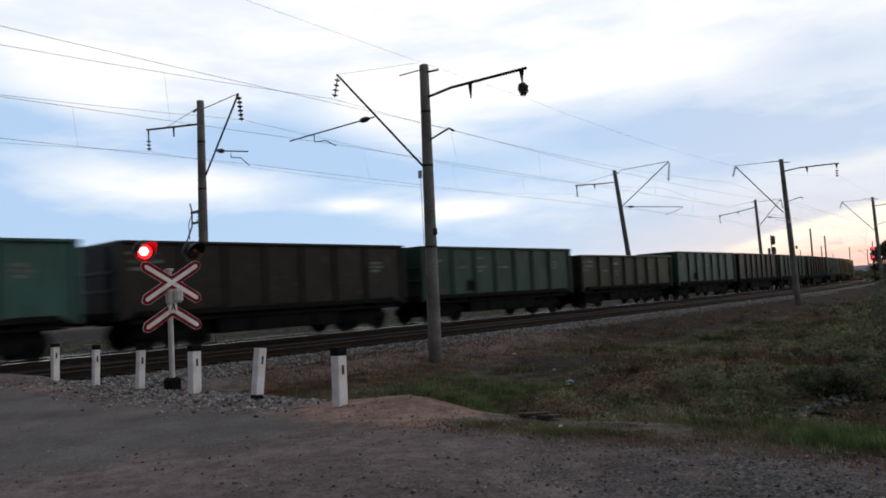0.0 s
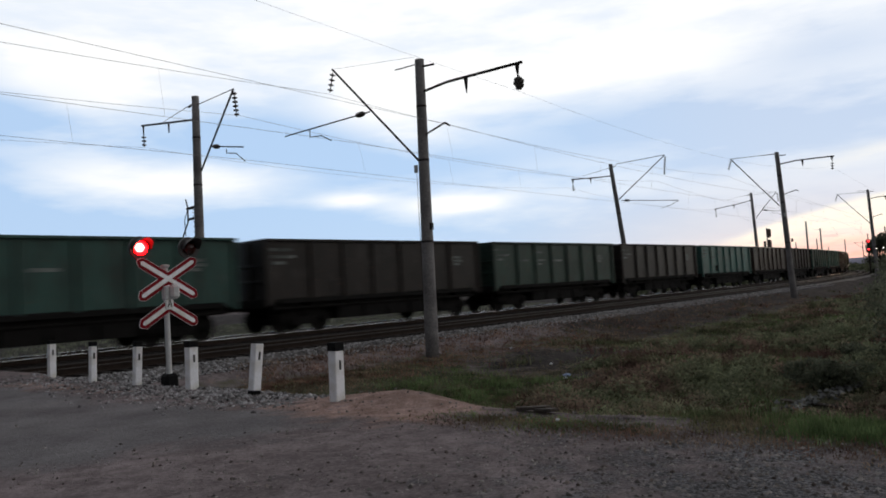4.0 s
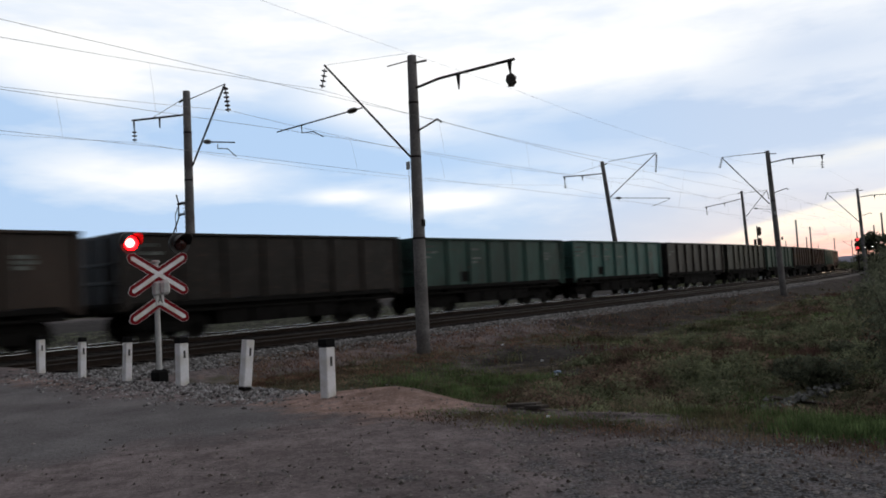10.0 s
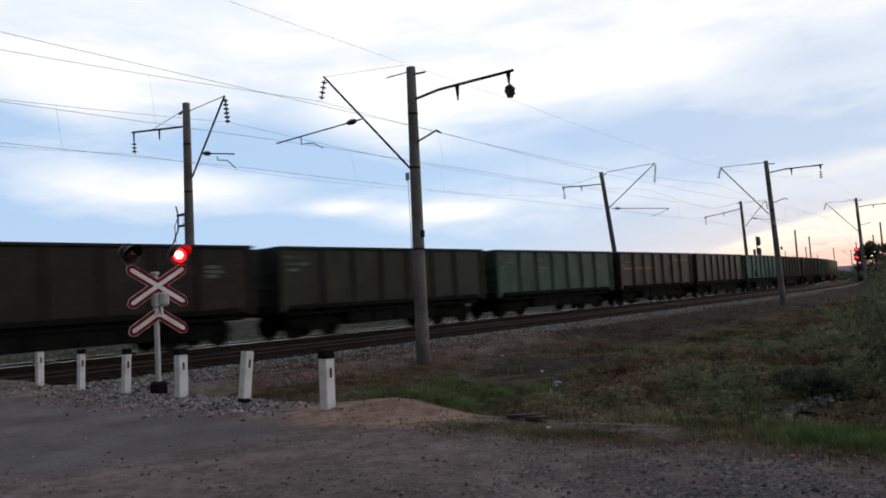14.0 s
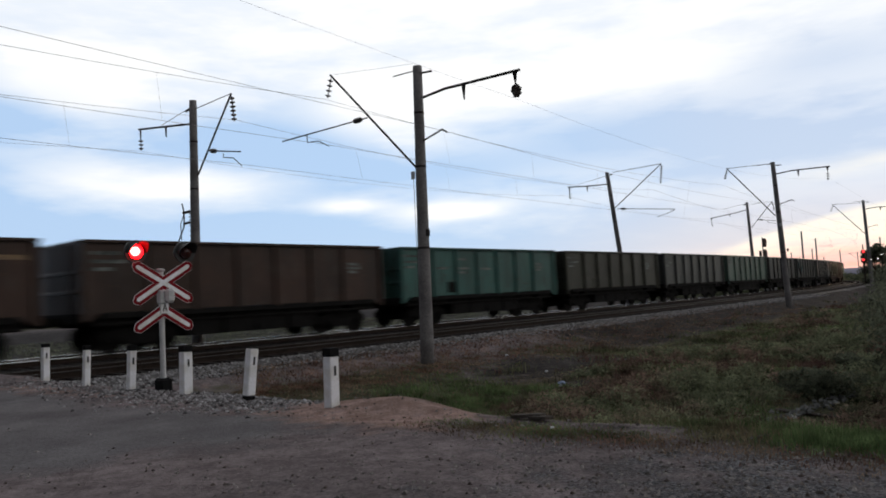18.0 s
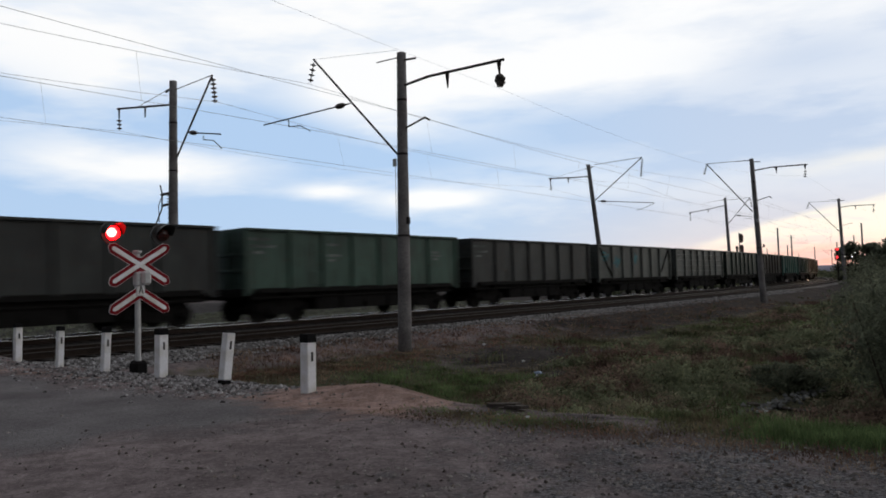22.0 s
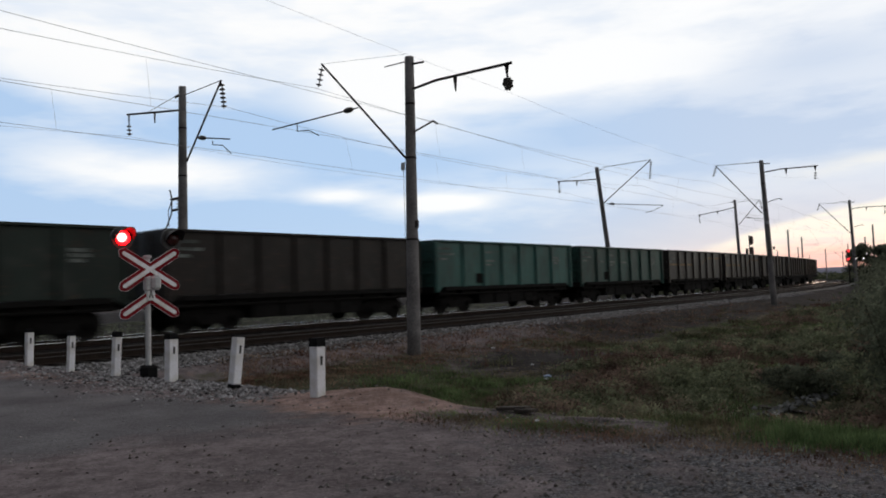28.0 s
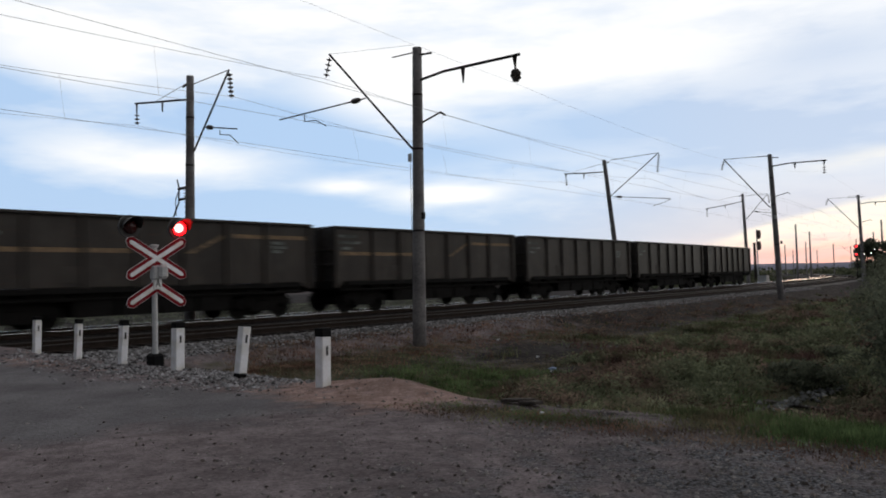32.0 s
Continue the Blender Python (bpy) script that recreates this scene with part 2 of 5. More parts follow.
# ---- ground ----
NEAR = 4.1          # the near track's centre, from the far one's
ROAD_EDGE = 6.9     # the road runs across the line at u below this


def ramp(x, *knots):
    """Straight pieces between (x, y) knots, level outside them."""
    x0, y0 = knots[0]
    if x <= x0:
        return y0
    for x1, y1 in knots[1:]:
        if x < x1:
            return y0 + (y1 - y0) * (x - x0) / (x1 - x0)
        x0, y0 = x1, y1
    return y0


def ground_z(u, v):
    bed = ramp(abs(v - NEAR / 2), (4.6, -0.45), (5.1, -0.5), (6.2, -0.85), (8.5, -1.1), (11, -1.3))
    side = ROAD_EDGE + 0.35 * noise.noise((0, v * 0.3, 3.0))
    road = ramp(u, (-9, -1.2), (-5.5, -0.12), (side, -0.11), (side + 1.6, -0.55), (side + 3.5, -1.0), (side + 6, -1.3))
    if -2.5 < v < 7.5:
        road += 0.09 * ramp(abs(v - NEAR / 2), (3.5, 1), (5.4, 0))
    z = max(bed, road)
    z += 0.17 * math.exp(-((u - 7.2) / 0.7) ** 2 - ((v - 17.55) / 0.85) ** 2)
    z -= 0.25 * math.exp(-((u - 14) / 4.0) ** 2 - ((v - 24.5) / 3.0) ** 2)
    rough = 0.05 * noise.noise((u * 0.5, v * 0.5, 0)) + 0.16 * noise.noise((u * 0.12, v * 0.12, 5))
    if road > -0.2:
        rough *= 0.12
    elif bed > -0.9:
        rough *= 0.4
    if -4.4 < v < 8.4:
        z = min(z, -0.48) if u > 7.6 or u < -5.6 else z
    far = math.hypot(u, v)
    return z + rough * ramp(far, (60, 1.0), (160, 2.5), (900, 9.0)) + ramp(far, (250, 0), (2500, 6))


def spread(fine, step, lo, hi, grow=1.14):
    """Grid lines: even between fine[0] and fine[1], then ever wider out to lo and hi."""
    xs = list(np.arange(fine[0], fine[1] + 1e-6, step))
    d = step
    while xs[-1] < hi:
        d *= grow
        xs.append(xs[-1] + d)
    d = step
    while xs[0] > lo:
        d *= grow
        xs.insert(0, xs[0] - d)
    return xs


SIDE = (-math.cos(TURN - 0.3), math.sin(TURN - 0.3))


def ground_at(u, v):
    if v < -60:
        x, y, _ = line(u, -60)
        return x + SIDE[0] * (-60 - v), y + SIDE[1] * (-60 - v)
    if v > 60:
        x, y, _ = line(u, 60)
        return x - SIDE[0] * (v - 60), y - SIDE[1] * (v - 60)
    return line(u, v)[:2]


def zones(u, v):
    """How much of a place is turf, stony grit, red earth, packed road, burnt."""
    w = noise.noise((u * 0.35, v * 0.35, 9.0))
    w2 = noise.noise((u * 1.3, v * 1.3, 2.0))
    edge = 6.05 + 0.30 * w + 0.15 * w2
    turf = ramp(u - edge - ramp(v, (8, 1.7), (16.5, 2.0), (18.8, 1.9), (20.5, 1.7), (21.3, 1.2), (21.9, 0.3), (23, 0.1)), (-0.3, 0), (0.5, 1)) * ramp(v, (7.0, 0), (8.6, 1))
    # a thin strip of grass along the road edge, a bare bank behind it
    turf = max(turf, 0.9 * math.exp(-((u - 6.22 - 0.12 * w) / 0.20) ** 2) * ramp(v, (18.8, 0), (19.6, 1)))
    if v < -3.5:
        turf = ramp(v, (-160, 1.0), (-80, 0.1), (-3.5, 0.0))
    if u < -6:
        turf = max(turf, ramp(u, (-9, 1), (-6, 0)))
    bare = ramp(abs(v - 8.3 - 0.9 * w), (0.3, 0.35), (2.0, 0.0)) * ramp(u, (9, 0), (12, 1), (22, 0.9), (30, 0.35), (140, 0.2))
    burnt = 1.1 * math.exp(-((u - 20.8) / 4.2) ** 2 - ((v - 11.2 - 0.6 * w) / 2.1) ** 2)
    burnt = max(burnt, 0.7 * ramp(abs(u - 6.9), (0.2, 1), (0.5, 0)) * ramp(v, (18.9, 0), (19.4, 1), (21.2, 0.8), (21.8, 0)))
    burnt = max(burnt, 0.8 * math.exp(-((u - 17.6) / 1.5) ** 2 - ((v - 14.0) / 1.2) ** 2))
    burnt = max(burnt, ramp(abs(v - 8.3 - 0.6 * w), (1.7, 0.95), (3.0, 0.0)) * ramp(u, (24, 0.0), (30, 1.0)))
    stony = ramp(u, (5.3, 0), (6.0, 0.6), (7.5, 0.9), (9.5, 0)) * ramp(v, (6.0, 0.45), (11.0, 0.5), (12.5, 0.7), (15.5, 0.7), (17.0, 0.15), (21.0, 0.25), (23.0, 0.9))
    stony = max(stony, ramp(v, (19.5, 0), (22.5, 0.8)) * ramp(u, (1.5, 0.25), (4.2, 0.9), (6.0, 0.8), (6.3, 0)))
    beyond = ramp(v, (-160, 0.0), (-80, 1.0)) if v < -1.5 else 0.0
    burnt = max(burnt, beyond)
    red = max(ramp(abs(u - 6.6), (0.5, 1), (1.6, 0)) * ramp(abs(v - 17.6), (0.9, 0.9), (2.5, 0.0)), bare * ramp(u, (11, 0.9), (22, 0.8), (26, 0.15), (30, 0.0)))
    red = max(red, 0.3 * ramp(abs(u - 6.8), (0.2, 1), (0.6, 0)) * ramp(v, (18.5, 1), (21.0, 0.7), (21.6, 0)))
    red = max(red, 0.55 * ramp(abs(u - 6.0), (0.2, 1), (0.7, 0)) * ramp(v, (7, 0), (8, 1), (11, 1), (13, 0.3), (15, 0)))
    pack = ramp(u + 0.3 * w, (5.2, 1), (5.9, 0)) * ramp(v + 0.6 * w + 0.3 * w2 - 0.25 * (u - 4), (16.7, 1), (18.1, 0.0))
    return min(1, max(0, turf - 0.7 * bare - burnt)), min(1, max(0, stony + 0.3 * w2)), min(1, red), min(1, max(0, pack)), min(1, burnt)


def ground_material():
    m = bpy.data.materials.new("earth_turf_and_gravel")
    m.use_nodes = True
    nt = m.node_tree
    p = nt.nodes["Principled BSDF"]
    N, Lk = nt.nodes.new, nt.links.new
    p.inputs["Roughness"].default_value = 0.96
    p.inputs["Specular IOR Level"].default_value = 0.02
    co = N("ShaderNodeTexCoord").outputs["Object"]

    def noise_at(scale, detail=5.0, rough=0.6):
        n = N("ShaderNodeTexNoise")
        n.inputs["Scale"].default_value, n.inputs["Detail"].default_value, n.inputs["Roughness"].default_value = scale, detail, rough
        Lk(co, n.inputs["Vector"])
        return n.outputs["Fac"]

    def rng(x, a, c, lo, hi):
        n = N("ShaderNodeMapRange")
        Lk(x, n.inputs[0])
        for i, q in enumerate((a, c, lo, hi)):
            n.inputs[i + 1].default_value = q
        return n.outputs[0]

    def mix(fac, a, c):
        n = N("ShaderNodeMix")
        n.data_type = "RGBA"
        for q, i in ((fac, 0), (a, 6), (c, 7)):
            if isinstance(q, tuple):
                n.inputs[i].default_value = (*q, 1)
            else:
                Lk(q, n.inputs[i])
        return n.outputs[2]

    def sharpen(name, channel, scale):
        """A zone's weight, its border broken up by noise."""
        at = N("ShaderNodeAttribute")
        at.attribute_name = name
        sp = N("ShaderNodeSeparateColor")
        Lk(at.outputs["Color"], sp.inputs[0])
        n = N("ShaderNodeMath")
        n.operation = "ADD"
        Lk(sp.outputs[channel], n.inputs[0])
        Lk(rng(noise_at(scale), 0.3, 0.7, -0.35, 0.35), n.inputs[1])
        return rng(n.outputs[0], 0.3, 0.7, 0.0, 1.0)

    fine, mid, big = noise_at(28), noise_at(5), noise_at(0.7)
    dirt = mix(rng(mid, 0.35, 0.65, 0, 1), (0.116, 0.098, 0.101), (0.192, 0.163, 0.170))
    grit = mix(rng(noise_at(45, 2.0), 0.42, 0.6, 0, 1), (0.045, 0.044, 0.048), (0.150, 0.149, 0.160))
    redc = mix(rng(mid, 0.35, 0.65, 0, 1), (0.185, 0.125, 0.108), (0.300, 0.215, 0.195))
    road = mix(rng(big, 0.35, 0.65, 0, 1), (0.128, 0.122, 0.130), (0.157, 0.150, 0.158))
    turf = mix(rng(mid, 0.4, 0.62, 0, 1), (0.048, 0.051, 0.034), (0.090, 0.088, 0.058))
    ash = mix(rng(mid, 0.4, 0.6, 0, 1), (0.024, 0.023, 0.024), (0.060, 0.053, 0.051))
    col = mix(sharpen("zone", 2, 2.0), dirt, redc)
    col = mix(sharpen("zone2", 0, 1.2), col, road)
    col = mix(sharpen("zone", 1, 3.0), col, grit)
    col = mix(sharpen("zone", 0, 2.5), col, turf)
    col = mix(sharpen("zone2", 1, 1.5), col, ash)
    h = N("ShaderNodeHueSaturation")
    Lk(col, h.inputs["Color"])
    Lk(rng(fine, 0.3, 0.7, 0.72, 1.28), h.inputs["Value"])
    h2 = N("ShaderNodeHueSaturation")
    Lk(h.outputs[0], h2.inputs["Color"])
    Lk(rng(noise_at(0.55, 6.0, 0.65), 0.35, 0.65, 0.74, 1.26), h2.inputs["Value"])
    Lk(h2.outputs[0], p.inputs["Base Color"])
    bp = N("ShaderNodeBump")
    bp.inputs["Strength"].default_value, bp.inputs["Distance"].default_value = 0.8, 0.03
    Lk(noise_at(22, 6.0, 0.7), bp.inputs["Height"])
    Lk(bp.outputs[0], p.inputs["Normal"])
    return m


def make_ground():
    us, vs = spread((-8, 42), 0.4, -2400, 2900), spread((-6, 30), 0.35, -2500, 2500)
    verts, faces = [], []
    for u in us:
        for v in vs:
            x, y = ground_at(u, v)
            verts.append((x, y, ground_z(u, v)))
    n = len(vs)
    for i in range(len(us) - 1):
        for j in range(n - 1):
            faces.append((i * n + j, i * n + j + 1, (i + 1) * n + j + 1, (i + 1) * n + j))
    me = bpy.data.meshes.new("ground")
    me.from_pydata(verts, [], faces)
    me.materials.append(ground_material())
    z1, z2 = me.color_attributes.new("zone", "FLOAT_COLOR", "POINT"), me.color_attributes.new("zone2", "FLOAT_COLOR", "POINT")
    c1, c2 = np.zeros((len(verts), 4), np.float32), np.zeros((len(verts), 4), np.float32)
    i = 0
    for u in us:
        for v in vs:
            g, st, rd, pk, bu = zones(u, v)
            c1[i, :3], c2[i, :2] = (g, st, rd), (pk, bu)
            i += 1
    z1.data.foreach_set("color", c1.ravel())
    z2.data.foreach_set("color", c2.ravel())
    me.polygons.foreach_set("use_smooth", [True] * len(me.polygons))
    return tagged(new("ground", me), "rough grassy ground with a gravel road and a ditch", "ground", kind="structure")


ground = make_ground()


def sweep(name, profile, u0, u1, step, mat, label="", parent=None):
    """A section of (v, z) pairs drawn along the track."""
    us = np.arange(u0, u1 + 1e-6, step)
    verts, faces, n = [], [], len(profile)
    for u in us:
        verts += [line(u, v, z) for v, z in profile]
    for i in range(len(us) - 1):
        for j in range(n):
            k = (j + 1) % n
            faces.append((i * n + j, i * n + k, (i + 1) * n + k, (i + 1) * n + j))
    faces += [tuple(range(n))[::-1], tuple((len(us) - 1) * n + j for j in range(n))]
    me = bpy.data.meshes.new(name)
    me.from_pydata(verts, [], faces)
    me.materials.append(mat)
    ob = new(name, me)
    ob.parent = parent
    if label:
        ob["label"] = label
    return ob


LOW = -0.12         # the near track lies this much lower
ballast = tagged(sweep("ballast", [(-1.7, -0.2), (-3.0, -0.7), (5.6, -0.72), (5.55, -0.352), (2.5, -0.34), (1.7, -0.2)], -60, 420, 2.0, BALLAST),
                 "dark oily stone ballast under both tracks", "ballast", kind="structure")
sweep("shoulder", [(5.5, -0.75), (6.9, -0.72), (5.95, -0.358), (5.5, -0.346)], -60, 420, 2.0, SHOULDER, "grey crushed stone shoulder", ballast)


def rail(v, z, bright):
    sec = [(-0.066, -0.18), (-0.066, -0.166), (-0.01, -0.15), (-0.01, -0.045), (-0.036, -0.035), (-0.036, -0.006), (-0.03, -0.003),
           (0.03, -0.003), (0.036, -0.006), (0.036, -0.035), (0.01, -0.045), (0.01, -0.15), (0.066, -0.166), (0.066, -0.18)]
    r = tagged(sweep("rail", [(v + a, z + b) for a, b in sec], -60, 420, 2.0, RAIL_SIDE), "rusty steel rail on dark sleepers", "rail", "rails", kind="structure")
    head = sweep("running_surface", [(v - 0.034, z - 0.008), (v - 0.030, z - 0.002), (v - 0.02, z + 0.001), (v, z + 0.002),
                                     (v + 0.02, z + 0.001), (v + 0.031, z - 0.003), (v + 0.0365, z - 0.010), (v + 0.0385, z - 0.026), (v + 0.030, z - 0.026)], -60, 420, 2.0,
                 RAIL_TOP if bright else RAIL_DULL, "polished running surface" if bright else "dull running surface", r)
    head.data.polygons.foreach_set("use_smooth", [True] * len(head.data.polygons))


for c, z, bright in ((0.0, 0.0, True), (NEAR, LOW, False)):
    rail(c - 0.76, z, bright)
    rail(c + 0.76, z, bright)

# ---- the train: open-top goods wagons that run from right to left ----
PITCH = 13.92
DRIFT = ((0, 9.95), (3, 14.12), (6, 18.42), (10, 24.35), (14, 30.56), (17, 35.3), (20, 40.15), (24, 47.1), (28, 54.0), (32, 61.2))


def drift(t):
    return float(np.interp(t, [d[0] for d in DRIFT], [d[1] for d in DRIFT]))


def place(k, t):
    """u of the middle of wagon k at t seconds."""
    return drift(t) + (k - t) * PITCH - PITCH / 2 + 0.56


# paint of the sides, second tone where it has worn
PAINTS = {
    "teal": ((0.0340, 0.0800, 0.0705), (0.0265, 0.0520, 0.0475)),
    "bright teal": ((0.0460, 0.1240, 0.1140), (0.0400, 0.0900, 0.0840)),
    "green": ((0.0300, 0.0560, 0.0460), (0.0225, 0.0380, 0.0330)),
    "black-green": ((0.0198, 0.0310, 0.0270), (0.0153, 0.0225, 0.0205)),
    "pale green": ((0.0590, 0.1040, 0.0860), (0.0390, 0.0640, 0.0550)),
    "olive": ((0.0310, 0.0330, 0.0250), (0.0235, 0.0235, 0.0195)),
    "dark brown": ((0.0235, 0.0192, 0.0186), (0.0165, 0.0143, 0.0143)),
    "brown": ((0.0480, 0.0345, 0.0300), (0.0310, 0.0245, 0.0225)),
    "red-brown": ((0.0560, 0.0335, 0.0280), (0.0350, 0.0245, 0.0220)),
    "grey-brown": ((0.0480, 0.0415, 0.0390), (0.0330, 0.0290, 0.0285)),
    "dark grey": ((0.0440, 0.0480, 0.0495), (0.0310, 0.0330, 0.0355)),
    "faded grey": ((0.0800, 0.0900, 0.0880), (0.0480, 0.0530, 0.0535)),
}


def wagon_paint(name):
    """Weathered paint: vertical dirt runs, patches of the worn second tone, rust specks."""
    c0, c1 = PAINTS[name]
    m = bpy.data.materials.new(name.replace(" ", "_") + "_wagon_paint")
    m.use_nodes = True
    nt = m.node_tree
    p = nt.nodes["Principled BSDF"]
    N, Lk = nt.nodes.new, nt.links.new
    p.inputs["Roughness"].default_value = 0.36
    p.inputs["Specular IOR Level"].default_value = 0.13
    co = N("ShaderNodeTexCoord").outputs["Object"]
    info = N("ShaderNodeObjectInfo")
    shift = N("ShaderNodeVectorMath")
    shift.operation = "ADD"
    sc = N("ShaderNodeMath")
    sc.operation, sc.inputs[1].default_value = "MULTIPLY", 40.0
    Lk(info.outputs["Random"], sc.inputs[0])
    Lk(co, shift.inputs[0])
    Lk(sc.outputs[0], shift.inputs[1])

    def noise_at(scale, detail=4.0):
        mp = N("ShaderNodeMapping")
        mp.inputs["Scale"].default_value = scale
        Lk(shift.outputs[0], mp.inputs[0])
        n = N("ShaderNodeTexNoise")
        n.inputs["Scale"].default_value, n.inputs["Detail"].default_value = 1.0, detail
        Lk(mp.outputs[0], n.inputs["Vector"])
        return n.outputs["Fac"]

    def rng(x, a, c, lo, hi):
        n = N("ShaderNodeMapRange")
        Lk(x, n.inputs[0])
        for i, q in enumerate((a, c, lo, hi)):
            n.inputs[i + 1].default_value = q
        return n.outputs[0]

    def mix(fac, a, c):
        n = N("ShaderNodeMix")
        n.data_type = "RGBA"
        for q, i in ((fac, 0), (a, 6), (c, 7)):
            if isinstance(q, tuple):
                n.inputs[i].default_value = (*q, 1)
            else:
                Lk(q, n.inputs[i])
        return n.outputs[2]

    col = mix(rng(noise_at((0.9, 0.9, 0.5)), 0.42, 0.62, 0, 1), c0, c1)
    col = mix(rng(noise_at((9, 9, 0.7), 5), 0.5, 0.72, 0, 0.75), col, (0.022, 0.019, 0.018))
    col = mix(rng(noise_at((4, 4, 9), 5), 0.60, 0.72, 0, 0.55), col, (0.075, 0.040, 0.026))
    dust = rng(noise_at((2.2, 2.2, 1.4), 5), 0.55, 0.75, 0, 0.2)
    col = mix(dust, col, (0.11, 0.105, 0.10))
    Lk(col, p.inputs["Base Color"])
    bp = N("ShaderNodeBump")
    bp.inputs["Strength"].default_value, bp.inputs["Distance"].default_value = 0.35, 0.03
    Lk(noise_at((2.0, 2.0, 2.0), 3), bp.inputs["Height"])
    Lk(bp.outputs[0], p.inputs["Normal"])
    return m


SIDE_PAINT = {n: wagon_paint(n) for n in PAINTS}
MARK = material("faded_white_marking", (0.15, 0.165, 0.16), 0.8, vary=0.55, grain=7, stain=3, tint=(0.045, 0.05, 0.05))
STRIPE = material("faded_yellow_stripe", (0.24, 0.165, 0.10), 0.8, vary=0.35, grain=9, stain=4, tint=(0.11, 0.08, 0.06))
GRAFFITI = material("faded_blue_spray", (0.05, 0.16, 0.18), 0.75, vary=0.4, grain=8, stain=2.2, tint=(0.07, 0.10, 0.12))
COAL = material("coal", (0.02, 0.02, 0.021), 0.8, vary=0.5, grain=6, bump=1.0, bump_scale=9)
# height and length of the painted lines in each panel, from the leading end
PANEL_MARKS = (((3.08, 1.0), (2.82, 1.15), (2.58, 0.7)), ((2.52, 0.8),), ((2.95, 0.6), (2.50, 0.7), (2.30, 0.5)), ((2.48, 0.85),), ((1.75, 0.5),), ((2.62, 0.5),),
               ((2.72, 0.6), (2.56, 0.65), (2.40, 0.45)))
RIBS = (-4.175, -2.505, -0.835, 0.835, 2.505, 4.175)
END = 6.37


def mesh_of(name, bm, mat):
    me = bpy.data.meshes.new(name)
    bm.to_mesh(me)
    bm.free()
    me.materials.append(mat)
    return me


def gear_meshes():
    g = {}
    rot = Matrix.Rotation(math.pi / 2, 3, "X")
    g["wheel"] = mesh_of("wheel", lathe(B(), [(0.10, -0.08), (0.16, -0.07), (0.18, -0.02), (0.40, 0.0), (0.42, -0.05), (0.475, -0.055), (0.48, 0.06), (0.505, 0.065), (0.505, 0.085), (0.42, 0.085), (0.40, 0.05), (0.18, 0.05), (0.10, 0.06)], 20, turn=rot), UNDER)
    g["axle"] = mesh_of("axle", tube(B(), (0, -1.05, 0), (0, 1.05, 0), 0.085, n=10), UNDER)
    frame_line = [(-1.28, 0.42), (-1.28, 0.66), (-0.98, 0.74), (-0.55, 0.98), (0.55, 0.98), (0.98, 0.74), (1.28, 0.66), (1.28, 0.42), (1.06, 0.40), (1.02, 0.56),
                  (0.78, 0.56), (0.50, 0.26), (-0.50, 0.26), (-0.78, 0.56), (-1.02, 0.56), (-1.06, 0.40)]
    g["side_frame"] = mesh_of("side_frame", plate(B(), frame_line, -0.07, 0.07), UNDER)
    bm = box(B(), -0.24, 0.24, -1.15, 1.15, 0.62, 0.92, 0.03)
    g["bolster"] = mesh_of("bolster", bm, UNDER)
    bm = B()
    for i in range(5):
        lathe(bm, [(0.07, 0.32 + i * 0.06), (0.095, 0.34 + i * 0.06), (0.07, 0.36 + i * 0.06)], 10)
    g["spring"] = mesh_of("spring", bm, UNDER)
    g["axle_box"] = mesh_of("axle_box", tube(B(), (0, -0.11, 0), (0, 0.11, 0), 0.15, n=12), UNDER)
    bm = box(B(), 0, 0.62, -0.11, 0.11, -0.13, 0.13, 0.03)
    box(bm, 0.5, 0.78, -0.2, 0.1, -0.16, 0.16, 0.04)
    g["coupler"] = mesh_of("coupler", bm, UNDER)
    return g


GEAR = gear_meshes()


def bogie(w, x):
    b = empty("bogie")
    b.parent, b.matrix_basis = w, pose(x, 0, 0)
    for dx in (-0.925, 0.925):
        share("axle", GEAR["axle"], b, pose(dx, 0, 0.475))
        for s in (-1, 1):
            share("wheel", GEAR["wheel"], b, pose(dx, s * 0.76, 0.475, 0, 0, 0 if s < 0 else 180))
            share("axle_box", GEAR["axle_box"], b, pose(dx * 1.12, s * 1.02, 0.49))
    for s in (-1, 1):
        share("side_frame", GEAR["side_frame"], b, pose(0, s * 1.02, 0))
        share("spring", GEAR["spring"], b, pose(-0.13, s * 1.02, 0))
        share("spring", GEAR["spring"], b, pose(0.13, s * 1.02, 0))
    share("bolster", GEAR["bolster"], b, pose(0, 0, 0))


